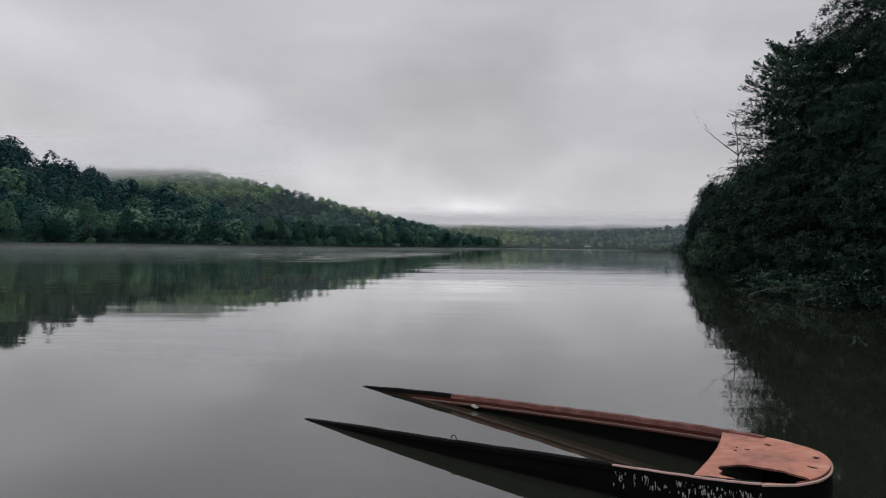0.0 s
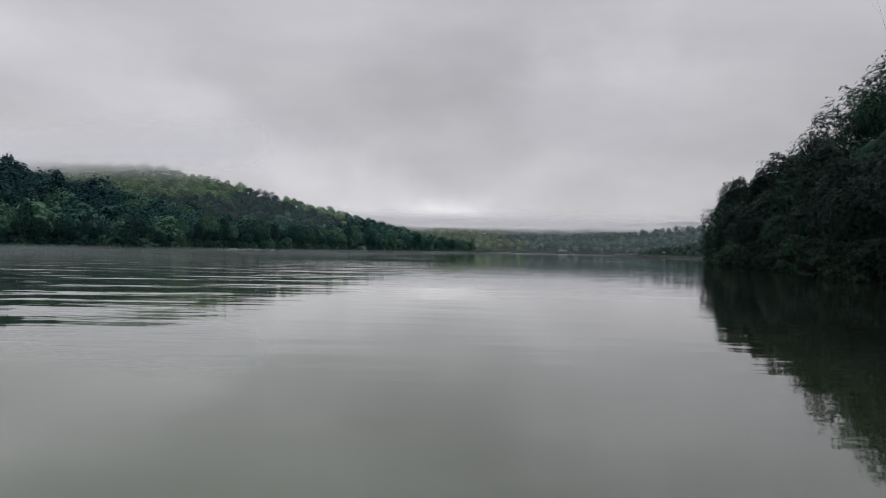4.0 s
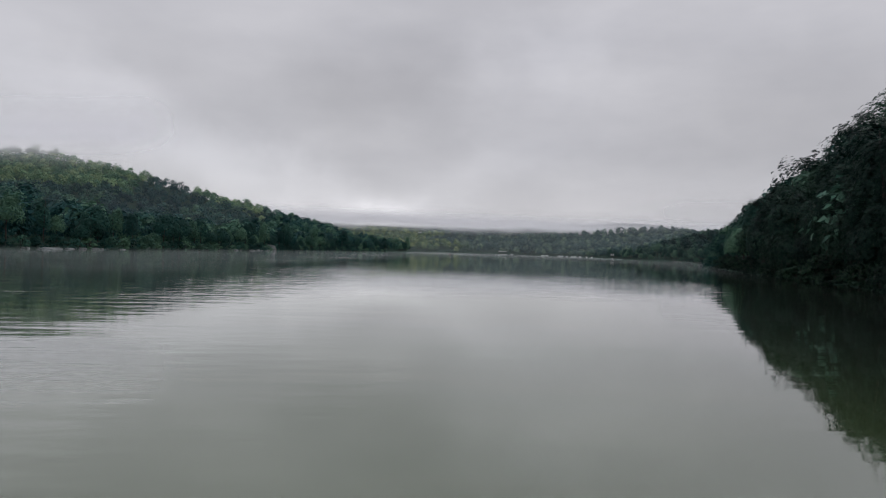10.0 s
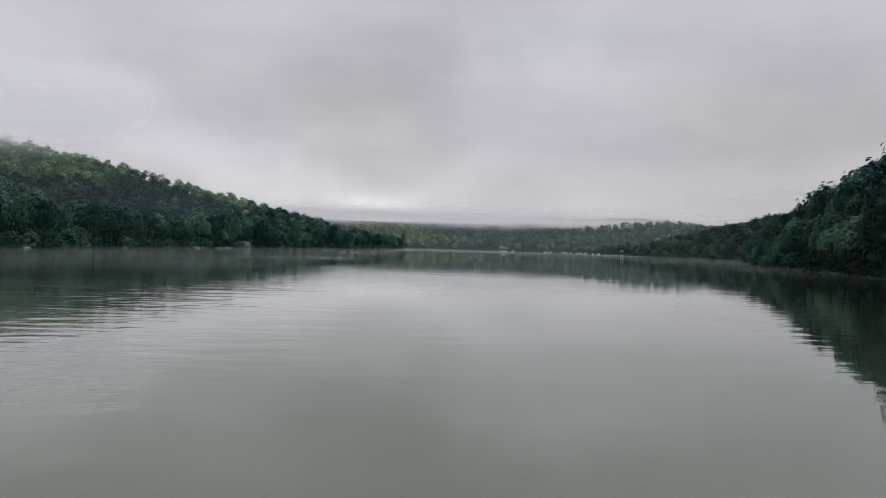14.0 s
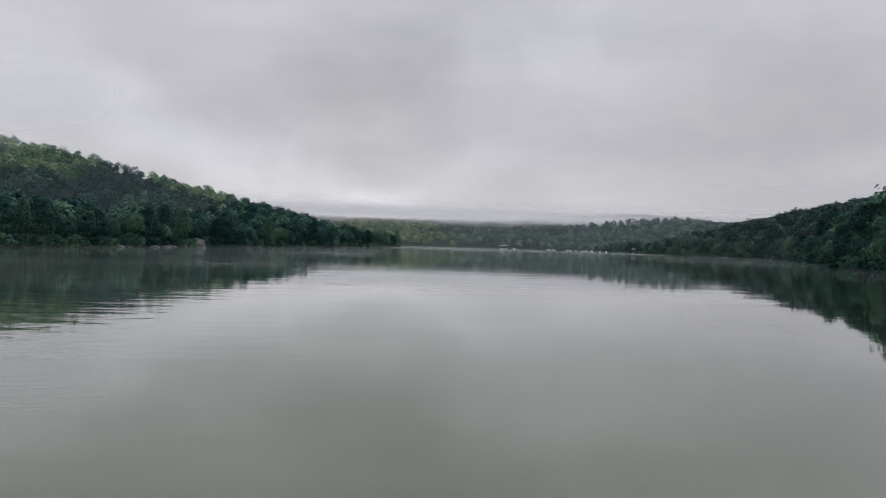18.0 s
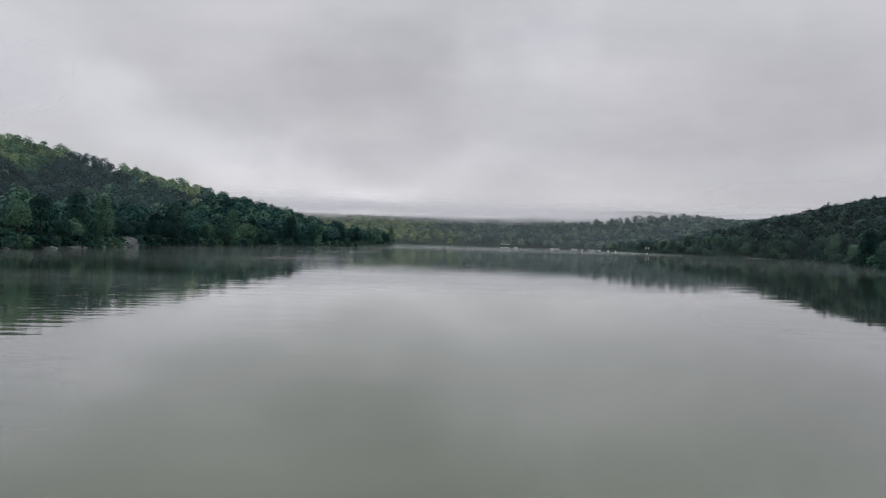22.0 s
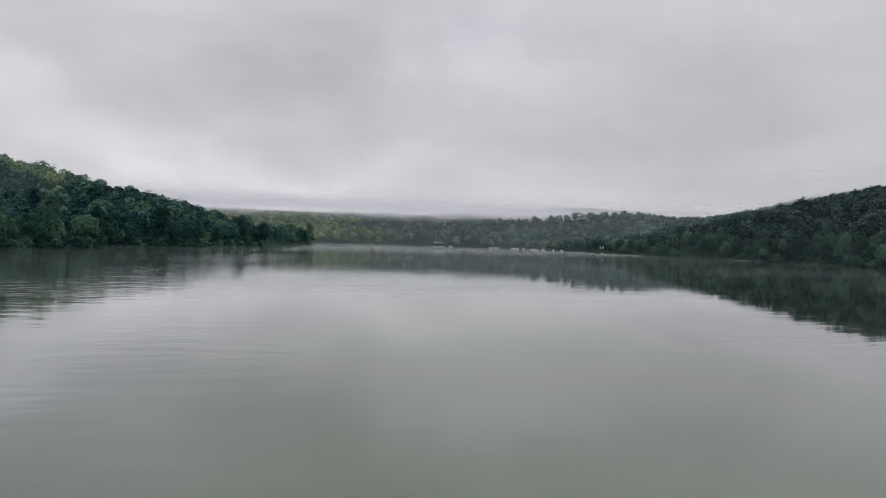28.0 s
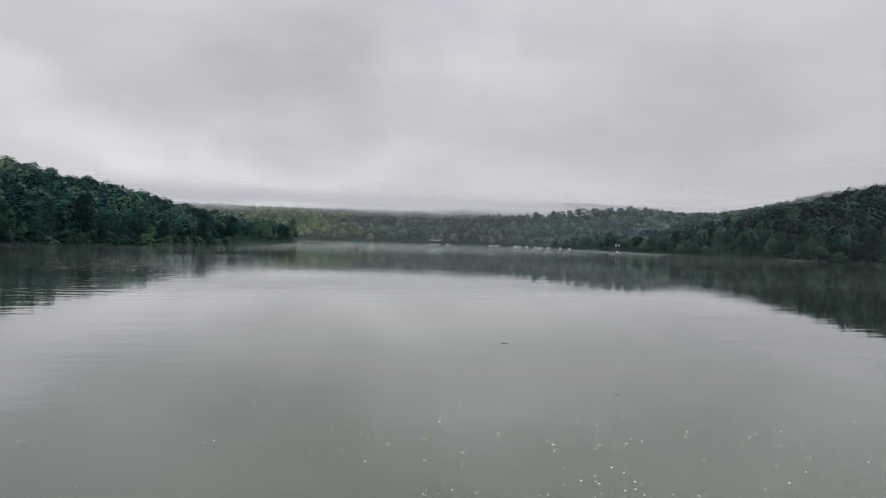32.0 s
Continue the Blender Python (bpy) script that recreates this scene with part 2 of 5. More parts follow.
# distance haze is put into these leaf colours; the second adds a sunlit tone
LEAF_HAZE_PAINT = leaf_material("haze_coloured_leaves", (0.030, 0.070, 0.078), (0.062, 0.118, 0.116), (0.150, 0.225, 0.160), "tint", 1.6, 0.95, 0.08)
LEAF_HAZE_SUN_PAINT = leaf_material("haze_sun_coloured_leaves", (0.066, 0.125, 0.078), (0.130, 0.205, 0.100), (0.250, 0.310, 0.135), "tint", 1.6, 0.95, 0.08)
BARK = rough_surface("bark_grey_brown", [(0.3, (0.014, 0.012, 0.011)), (0.7, (0.050, 0.045, 0.040))], 3.0, bump=0.8)
WET = rough_surface("wet_dark_wood", [(0.3, (0.015, 0.013, 0.011)), (0.7, (0.05, 0.042, 0.035))], 20.0, roughness=0.45)
DEAD_WOOD = rough_surface("bare_wood_grey", [(0.3, (0.035, 0.030, 0.027)), (0.7, (0.13, 0.12, 0.11))], 4.0, bump=0.6)
GROUND = rough_surface("forest_floor", [(0.3, (0.007, 0.020, 0.015)), (0.55, (0.015, 0.038, 0.027)), (0.8, (0.026, 0.048, 0.032))], 0.15, fine=9.0, bump=0.6, dist=0.3, gloss=0.05)
ROCK = rough_surface("bank_rock_grey", [(0.3, (0.075, 0.086, 0.088)), (0.55, (0.150, 0.166, 0.168)), (0.75, (0.27, 0.285, 0.285))], 0.7, bump=0.7, dist=0.1)


def water_material():
    m, nt, n, l, b = material("river_water")
    big = noise_node(n, l, 0.012, 3.0)
    col = ramp_node(n, l, big.outputs["Fac"], [(0.3, (0.019, 0.032, 0.020)), (0.7, (0.030, 0.045, 0.027))])
    # tree shade on the water near the bank, put into the base colour
    bank_shade = n.new("ShaderNodeAttribute")
    bank_shade.attribute_name = "bank_shade"
    shaded_mix = n.new("ShaderNodeMix")
    shaded_mix.data_type = "RGBA"
    shaded_mix.inputs["B"].default_value = (0.010, 0.0120, 0.0100, 1)
    l.new(bank_shade.outputs["Fac"], shaded_mix.inputs["Factor"])
    # the current carries green silt along the channel
    silt = n.new("ShaderNodeAttribute")
    silt.attribute_name = "silt"
    murk = n.new("ShaderNodeMix")
    murk.data_type = "RGBA"
    murk.inputs["B"].default_value = (0.042, 0.063, 0.025, 1)
    l.new(silt.outputs["Fac"], murk.inputs["Factor"])
    l.new(col.outputs["Color"], murk.inputs["A"])
    # brown mud stirred up near the sunken canoe
    mud = n.new("ShaderNodeAttribute")
    mud.attribute_name = "mud"
    brown = n.new("ShaderNodeMix")
    brown.data_type = "RGBA"
    brown.inputs["B"].default_value = (0.058, 0.060, 0.028, 1)
    l.new(mud.outputs["Fac"], brown.inputs["Factor"])
    l.new(murk.outputs["Result"], brown.inputs["A"])
    l.new(brown.outputs["Result"], shaded_mix.inputs["A"])
    l.new(shaded_mix.outputs["Result"], b.inputs["Base Color"])
    b.inputs["Roughness"].default_value = 0.03
    b.inputs["IOR"].default_value = 1.78
    b.inputs["Coat Weight"].default_value, b.inputs["Coat Roughness"].default_value, b.inputs["Coat IOR"].default_value = 0.38, 0.03, 1.33
    b.inputs["Specular Tint"].default_value = (1.0, 1.0, 0.985, 1)
    # long low swell, small ripples that come and go in patches
    rip = noise_node(n, l, 1.0, 3.0, 0.5, stretch=(0.42, 1.15, 1))
    swell = noise_node(n, l, 0.28, 2.0, 0.5, stretch=(0.35, 1.2, 1))
    patch = noise_node(n, l, 0.02, 3.0, 0.5, stretch=(0.8, 1.0, 1))
    pr = ramp_node(n, l, patch.outputs["Fac"], [(0.40, (0.15, 0.15, 0.15)), (0.60, (1, 1, 1))])
    mul = n.new("ShaderNodeMath")
    mul.operation = "MULTIPLY"
    l.new(rip.outputs["Fac"], mul.inputs[0])
    breeze = n.new("ShaderNodeAttribute")
    breeze.attribute_name = "breeze"
    gust = n.new("ShaderNodeMath")
    gust.operation = "MULTIPLY"
    l.new(pr.outputs["Color"], gust.inputs[0])
    l.new(breeze.outputs["Fac"], gust.inputs[1])
    l.new(gust.outputs[0], mul.inputs[1])
    # the long waves of a wake cross the slack water
    wake = n.new("ShaderNodeAttribute")
    wake.attribute_name = "wake"
    roll = noise_node(n, l, 0.30, 2.0, 0.45, stretch=(0.5, 1.6, 1))
    rm = n.new("ShaderNodeMath")
    rm.operation = "MULTIPLY"
    l.new(roll.outputs["Fac"], rm.inputs[0])
    l.new(wake.outputs["Fac"], rm.inputs[1])
    b0 = n.new("ShaderNodeBump")
    b0.inputs["Strength"].default_value, b0.inputs["Distance"].default_value = 1.0, 0.12
    l.new(rm.outputs[0], b0.inputs["Height"])
    b1 = n.new("ShaderNodeBump")
    l.new(b0.outputs["Normal"], b1.inputs["Normal"])
    b1.inputs["Strength"].default_value, b1.inputs["Distance"].default_value = 0.9, 0.050
    l.new(mul.outputs[0], b1.inputs["Height"])
    b2 = n.new("ShaderNodeBump")
    b2.inputs["Strength"].default_value, b2.inputs["Distance"].default_value = 0.3, 0.03
    l.new(swell.outputs["Fac"], b2.inputs["Height"])
    l.new(b1.outputs["Normal"], b2.inputs["Normal"])
    # a light breeze roughens the reach below the far shore
    co = n.new("ShaderNodeTexCoord")
    sep = n.new("ShaderNodeSeparateXYZ")
    l.new(co.outputs["Object"], sep.inputs[0])
    reach = n.new("ShaderNodeMapRange")
    reach.interpolation_type = "SMOOTHSTEP"
    reach.inputs["From Min"].default_value, reach.inputs["From Max"].default_value = 400, 660
    l.new(sep.outputs["Y"], reach.inputs["Value"])
    chop = noise_node(n, l, 0.9, 2.0, 0.5, stretch=(0.6, 1.2, 1))
    cm = n.new("ShaderNodeMath")
    cm.operation = "MULTIPLY"
    edge = n.new("ShaderNodeAttribute")
    edge.attribute_name = "edge"
    both = n.new("ShaderNodeMath")
    both.operation = "MULTIPLY_ADD"
    both.inputs[1].default_value = 11.0
    l.new(edge.outputs["Fac"], both.inputs[0])
    l.new(reach.outputs["Result"], both.inputs[2])
    l.new(chop.outputs["Fac"], cm.inputs[0])
    l.new(both.outputs[0], cm.inputs[1])
    b3 = n.new("ShaderNodeBump")
    b3.inputs["Strength"].default_value, b3.inputs["Distance"].default_value = 1.0, 0.16
    l.new(cm.outputs[0], b3.inputs["Height"])
    l.new(b2.outputs["Normal"], b3.inputs["Normal"])
    l.new(b3.outputs["Normal"], b.inputs["Normal"])
    l.new(b3.outputs["Normal"], b.inputs["Coat Normal"])
    return m


WATER = water_material()

# ---------------------------------------------------------------- the plan: river outline
RIGHT_SHORE = [(2, -300), (3, -30), (5, 0), (7.6, 12), (10.5, 21), (14, 32), (18, 44), (23.4, 58), (28.2, 72), (34.4, 92), (42, 116),
               (53.5, 146), (64.5, 172), (78.5, 206), (94.5, 242), (111.5, 276), (131, 313), (154, 354), (181, 396), (207, 432), (222, 472),
               (223, 530), (226, 590), (233, 650), (246, 730), (242, 810), (215, 868)]
FAR_SHORE = [(160, 890), (100, 905), (40, 900), (-40, 880)]
LEFT_SHORE = [(-45, 800), (30, 775), (58, 752), (66, 732), (56, 690), (50, 640), (44, 594), (26, 545), (18, 515), (6, 488), (-6, 458), (-11, 428),
              (-24, 375), (-28, 335), (-38, 290), (-46, 252), (-56, 222), (-66, 190), (-88, 170), (-130, 150), (-170, 60), (-190, -300)]
RIVER = np.array(RIGHT_SHORE + FAR_SHORE + LEFT_SHORE, float)


def inland(x, y):
    """Metres from the water's edge: positive on land."""
    x, y = np.asarray(x, float), np.asarray(y, float)
    best = np.full(x.shape, 1e9)
    inside = np.zeros(x.shape, bool)
    for (ax, ay), (bx, by) in zip(RIVER, np.roll(RIVER, -1, 0)):
        dx, dy = bx - ax, by - ay
        s = np.clip(((x - ax) * dx + (y - ay) * dy) / (dx * dx + dy * dy), 0, 1)
        best = np.minimum(best, np.hypot(x - ax - s * dx, y - ay - s * dy))
        cross = (ay > y) != (by > y)
        with np.errstate(divide="ignore", invalid="ignore"):
            inside ^= cross & (x < (bx - ax) * (y - ay) / (by - ay if by != ay else 1e-9) + ax)
    return np.where(inside, -best, best)


def ease(v, a, b):
    t = np.clip((v - a) / (b - a), 0, 1)
    return t * t * (3 - 2 * t)


def softmin(a, b, k=6.0):
    return -k * np.log(np.exp(-np.clip(a, -200, 200) / k) + np.exp(-np.clip(b, -200, 200) / k))


CREST = [(-470, 900, 106.1), (-380, 850, 93.9), (-270, 785, 77.3), (-190, 742, 58.0), (-127, 701, 42.0), (-98, 674, 33.9), (-64, 634, 23.5), (-34, 592, 12.0), (-14, 560, 3.5), (0, 530, 0.5)]


def crest_line(x, y):
    """Distance to the crest of the hill across the river, and the crest's height there."""
    best, top = np.full(np.shape(x), 1e9), np.zeros(np.shape(x))
    for (ax, ay, az), (bx, by, bz) in zip(CREST, CREST[1:]):
        dx, dy = bx - ax, by - ay
        s = np.clip(((x - ax) * dx + (y - ay) * dy) / (dx * dx + dy * dy), 0, 1)
        p = np.hypot(x - ax - s * dx, y - ay - s * dy)
        top = np.where(p < best, az + s * (bz - az), top)
        best = np.minimum(best, p)
    return best, top


def hills(x, y, d):
    """Height of the land before its trees, for points d metres inland."""
    p, top = crest_line(x, y)
    left = top * d / (p + d + 0.1)
    # the nearer spur
    u, v = (x + 104) * -0.883 + (y - 280) * -0.469, (x + 104) * -0.469 + (y - 280) * 0.883
    spur = softmin(12.5 + 0.285 * u, 50 + 0 * u, 4.0) - 0.42 * np.sqrt(v * v + 60) + 3.2
    left = np.maximum(left, np.minimum(np.maximum(spur, 0), 0.9 * d))
    steep = ease(y, 330, 450)
    bluff = softmin((0.83 - 0.17 * ease(y, 200, 270)) * d, 38 + 0 * d, 6.0)
    slope = 4.5 * ease(d, 0, 40) + np.maximum(0, 0.205 * (x - 205 - 0.42 * np.maximum(y - 540, 0)))
    right = bluff * (1 - steep) + softmin(slope, 80 + 0 * d, 6.0) * steep
    w_far = ease(y, 800, 880) * (1 - ease(x, 480, 640))
    other = right * (1 - w_far) + (np.minimum(0.115 * d, 25) + 3.0 * ease(d, 0, 30)) * w_far + 13 * np.exp(-((x - 405) / 120) ** 2 - ((y - 1045) / 100) ** 2)
    return np.where((x < 75) & (y < 800), left, other)


def ground_height(x, y):
    d = inland(x, y)
    wob = 1.2 * np.sin(x * 0.071 + 1.3) * np.sin(y * 0.053) + 0.6 * np.sin(x * 0.19 + y * 0.13)
    z = 0.25 * ease(d, 0, 1.0) + 0.5 * ease(d, 0.5, 4) + hills(x, y, d) * ease(d, 0, 12) + wob * ease(d, 4, 30)
    z = np.maximum(z, 0.4 * ease(d, 0, 3))
    z = np.where(d < 0, np.maximum(0.22 * d, -4.0), z)
    return z


def spaced(*runs):
    out = [runs[0][0]]
    for a, b, step in runs:
        out += list(np.linspace(a, b, max(2, int(round((b - a) / step)) + 1))[1:])
    return np.array(out)


gx = spaced((-4000, -900, 300), (-900, -400, 40), (-400, -100, 9), (-100, -2, 5), (-2, 40, 1.4), (40, 300, 5), (300, 620, 10), (620, 1200, 50), (1200, 4000, 300))
gy = spaced((-3000, -100, 200), (-100, -10, 8), (-10, 120, 2.2), (120, 560, 5), (560, 960, 7), (960, 1500, 25), (1500, 4500, 250))
GX, GY = np.meshgrid(gx, gy)
ground = tagged(new("ground", grid_mesh("ground", GX, GY, ground_height(GX, GY), GROUND)),
                "dark leaf-littered forest floor rising into wooded hills from the river", "ground", kind="structure")

wx = spaced((-4000, -400, 400), (-400, -120, 20), (-120, -20, 5), (-20, 60, 2), (60, 260, 5), (260, 500, 40), (500, 4000, 400))
wy = spaced((-3000, -100, 300), (-100, -20, 10), (-20, 60, 2), (60, 400, 5), (400, 1000, 12), (1000, 4500, 400))
WX, WY = np.meshgrid(wx, wy)
CHANNEL_Y, CHANNEL_X = [0, 45, 70, 115, 155, 217, 315, 900], [0, 0.5, 4, 8.5, 14, 24, 45, 120]
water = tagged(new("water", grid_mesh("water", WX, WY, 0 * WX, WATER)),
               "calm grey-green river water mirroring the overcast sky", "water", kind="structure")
off_channel = np.interp(WY, CHANNEL_Y, CHANNEL_X) - WX
for name, value in (("breeze", (0.18 + 0.7 * ease(off_channel, 1.5, 11) + 0.6 * ease(-off_channel, 8, 25)) * (1 - 0.75 * ease(WY, 125, 200) * (1 - 0.8 * ease(off_channel, 14, 30)))),
                    ("wake", ease(off_channel, 3, 9) * (1 - ease(off_channel, 40, 70)) * ease(WY, 20, 45) * (1 - ease(WY, 78, 108))),
                    ("edge", ease(inland(WX, WY), -34, -14) * ease(WY, 540, 660) * (WX > 60)),
                    ("mud", 1 - ease(WY, 8, 34)),
                    ("silt", (1 - ease(np.abs(off_channel), 4, 12)) * ease(WY, -20, 12)),
                    ("bank_shade", 0.9 * ease(inland(WX, WY), -15 - 12 * ease(WY, 30, 70), -7 - 5 * ease(WY, 30, 70)) * (1 - ease(WY, 230, 330)) * (off_channel < 12))):
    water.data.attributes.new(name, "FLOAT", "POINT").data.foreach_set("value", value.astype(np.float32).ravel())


# ---------------------------------------------------------------- trees
def leaves_at(centres, normals_up, size, r, long=1.5, out=None):
    """Rhombic leaf sprays at the given places, turned at random, leaning to the sky."""
    n = len(centres)
    nrm = r.normal(size=(n, 3))
    if out is None:
        nrm[:, 2] = np.abs(nrm[:, 2]) + normals_up
    else:
        nrm = 0.36 * nrm + 1.3 * out
        nrm[:, 2] += 0.5 * normals_up
    nrm /= np.linalg.norm(nrm, axis=1)[:, None]
    a = np.cross(nrm, r.normal(size=(n, 3)))
    a /= np.linalg.norm(a, axis=1)[:, None] + 1e-9
    b = np.cross(nrm, a)
    s = size * r.uniform(0.6, 1.35, n)[:, None]
    droop = np.array([0, 0, -0.18]) * s
    return np.stack([centres - a * s * 0.5 * long + droop, centres - b * s * 0.5, centres + a * s * 0.5 * long + droop, centres + b * s * 0.5], 1)


def broadleaf(height, width, clumps, per, leaf, seed, low=0.12, up=0.6, ragged=0.0):
    """Leaf faces of a broadleaf crown: clumps of leaves round the ends of its limbs."""
    r = np.random.default_rng(seed)
    out = []
    for k in range(clumps):
        h = low + (1 - low) * ((k + r.uniform(0, 1)) / clumps)
        prof = math.sin(math.pi * min(1, max(0.0, (h - low) / (1 - low)) ** 0.8 * 0.86 + 0.12)) ** 0.7
        a = r.uniform(0, 2 * math.pi)
        rad = width * 0.5 * prof * r.uniform(0.45, 1.05)
        c = np.array([math.cos(a) * rad, math.sin(a) * rad, (h * 0.97 - 0.02) * height * r.uniform(0.93, 1.02)])
        cr = ((0.10 + 0.12 * r.random()) * width + 0.03 * height) * (1 + ragged * r.uniform(-0.45, 0.35))
        c += ragged * r.normal(size=3) * np.array([0.10, 0.10, 0.05]) * width
        d = r.normal(size=(per, 3))
        d /= np.linalg.norm(d, axis=1)[:, None]
        d[:, 2] = np.abs(d[:, 2]) * 1.0 - 0.28
        pts = c + d * cr * r.uniform(0.55, 1.08, per)[:, None] * np.array([1, 1, 0.62])
        pts[:, 2] = np.maximum(pts[:, 2], 0.05 * height * (1 if low > 0.05 else 0.2))
        out.append(leaves_at(pts, up, leaf, r, 1.5, d))
    return np.concatenate(out)


def crown(height, width, count, leaf, seed, low=0.1, lumps=14, up=1.0):
    """Leaf faces of a full crown: a lumpy shell of sprays, looser to the inside."""
    r = np.random.default_rng(seed)
    bough = r.normal(size=(lumps, 3))
    bough /= np.linalg.norm(bough, axis=1)[:, None]
    reach = r.uniform(0.10, 0.40, lumps)
    d = r.normal(size=(count, 3))
    d /= np.linalg.norm(d, axis=1)[:, None]
    d[:, 2] = np.where(d[:, 2] < -0.55, -d[:, 2], d[:, 2])
    near = np.exp((d @ bough.T - 1) / 0.055) * reach
    rad = (0.70 + near.max(1)) * np.where(r.random(count) < 0.25, r.uniform(0.55, 0.9, count), r.uniform(0.9, 1.06, count))
    half = height * (1 - low) * 0.5
    waist = width * 0.5 * (1 - 0.22 * np.clip(d[:, 2], 0, 1))
    lean = r.normal(size=2) * 0.06 * width
    p = np.stack([d[:, 0] * rad * waist + lean[0] * (1 + d[:, 2]), d[:, 1] * rad * waist + lean[1] * (1 + d[:, 2]),
                  height - half + (d[:, 2] * rad - 0.1) * half], 1)
    p[:, 2] = np.maximum(p[:, 2], 0.03 * height)
    return leaves_at(p, up, leaf, r, 1.5, d)


def conifer(height, width, tiers, per, leaf, seed, low=0.1, taper=0.75):
    """Leaf faces of a hemlock: flat drooping sprays on level limbs."""
    r = np.random.default_rng(seed)
    out = []
    for k in range(tiers):
        h = low + (1 - low) * (k + r.uniform(-0.3, 0.3)) / tiers
        h = min(max(h, low), 0.995)
        limbs = 5
        for j in range(limbs):
            a = (j + r.uniform(0, 1)) * 2 * math.pi / limbs
            reach = width * 0.5 * (1 - h) ** taper * r.uniform(0.6, 1.15) + 0.25
            t = r.uniform(0.12, 1.0, per) ** 0.7
            side = r.normal(size=per) * reach * 0.16 * (0.4 + t)
            x = t * reach
            pts = np.stack([np.cos(a) * x - np.sin(a) * side, np.sin(a) * x + np.cos(a) * side,
                            h * height + 0.10 * x - 0.16 * x * t + r.normal(size=per) * 0.06 * reach ** 0.5], 1)
            out.append(leaves_at(pts, 1.6, leaf, r, 1.9))
    return np.concatenate(out)


def trunk_bmesh(height, radius, lean, seed, limbs=6):
    r = random.Random(seed)
    bm = bmesh.new()
    pts = [(lean * (k / 6) ** 2 * height + r.uniform(-0.02, 0.02) * height * 0.3, r.uniform(-0.01, 0.01) * height, height * 0.88 * k / 6) for k in range(7)]
    pts[0] = (0, 0, -0.4)
    tube(bm, pts, [radius * (1.25 - 1.1 * k / 6) for k in range(7)], 7)
    for k in range(limbs):
        h = r.uniform(0.25, 0.8)
        a = r.uniform(0, 6.28)
        p = Vector(pts[int(h * 6)])
        q = p + Vector((math.cos(a), math.sin(a), r.uniform(0.25, 0.9))) * height * 0.12
        e = q + Vector((math.cos(a + 0.4), math.sin(a + 0.4), 0.3)) * height * 0.07
        tube(bm, [p, q, e], [radius * 0.4, radius * 0.24, radius * 0.06], 5)
    return bm


def tree_kind(name, crown_quads, height, radius, leaf_mat, seed, lean=0.0):
    """One tree with its parts, at the origin; the copies share its meshes."""
    root = empty(name)
    part("trunk", trunk_bmesh(height, radius, lean, seed), BARK, root)
    crown = new("crown", quad_mesh("crown", crown_quads, leaf_mat))
    crown.parent = root
    return root


def plant(kinds, spots, label, category, group, sink=0.25):
    """Copies of the kinds at spots of (x, y, scale)."""
    made = []
    for k, (x, y, s) in enumerate(spots):
        src = kinds[int(rng.integers(len(kinds)))]
        z = float(ground_height(np.array([x]), np.array([y]))[0])
        ob = copy_thing(src, pose(x, y, max(z, 0.0) - sink * s, 0, 0, float(rng.uniform(0, 360))))
        ob.scale = (s * float(rng.uniform(0.9, 1.12)), s * float(rng.uniform(0.9, 1.12)), s)
        tagged(ob, label, category, group)
        made.append(ob)
    return made


def drop_kind(root):
    for o in (*root.children_recursive, root):
        bpy.data.objects.remove(o)


def along(shore, y0, y1, step, off, jitter, side):
    """Places along a shore between two y, off metres inland; side +1 for the right bank, -1 for the left."""
    pts = np.array(sorted(shore, key=lambda q: q[1]), float)
    out = []
    y = y0
    while y < y1:
        x = np.interp(y, pts[:, 1], pts[:, 0])
        dx = (np.interp(y + 3, pts[:, 1], pts[:, 0]) - np.interp(y - 3, pts[:, 1], pts[:, 0])) / 6
        nx, ny = side / math.hypot(1, dx), -side * dx / math.hypot(1, dx)
        o = off + rng.uniform(-jitter, jitter)
        out.append((float(x + nx * o + rng.uniform(-1, 1) * jitter * 0.3), float(y + ny * o)))
        y += step * rng.uniform(0.75, 1.25) * math.hypot(1, dx) ** -1
    return out


def sized(spots, lo, hi):
    return [(x, y, float(rng.uniform(lo, hi))) for x, y in spots]


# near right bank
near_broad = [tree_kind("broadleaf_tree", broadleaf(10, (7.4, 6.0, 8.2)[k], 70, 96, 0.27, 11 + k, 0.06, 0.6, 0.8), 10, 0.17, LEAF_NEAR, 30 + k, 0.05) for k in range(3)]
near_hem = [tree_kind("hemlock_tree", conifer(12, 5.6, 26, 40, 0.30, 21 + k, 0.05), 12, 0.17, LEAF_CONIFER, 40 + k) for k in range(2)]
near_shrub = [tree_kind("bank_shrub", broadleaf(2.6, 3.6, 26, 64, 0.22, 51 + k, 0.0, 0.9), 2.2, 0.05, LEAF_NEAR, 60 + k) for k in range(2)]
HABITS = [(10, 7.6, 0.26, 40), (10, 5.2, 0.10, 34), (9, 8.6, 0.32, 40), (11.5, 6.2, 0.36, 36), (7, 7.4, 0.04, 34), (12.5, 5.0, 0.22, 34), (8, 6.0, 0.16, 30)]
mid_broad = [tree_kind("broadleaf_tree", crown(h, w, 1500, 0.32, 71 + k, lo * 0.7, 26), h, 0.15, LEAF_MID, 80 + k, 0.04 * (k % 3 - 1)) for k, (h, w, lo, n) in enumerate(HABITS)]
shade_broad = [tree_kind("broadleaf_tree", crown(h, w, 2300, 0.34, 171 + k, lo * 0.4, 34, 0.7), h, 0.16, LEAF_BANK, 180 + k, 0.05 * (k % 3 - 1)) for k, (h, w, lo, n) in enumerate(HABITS)]
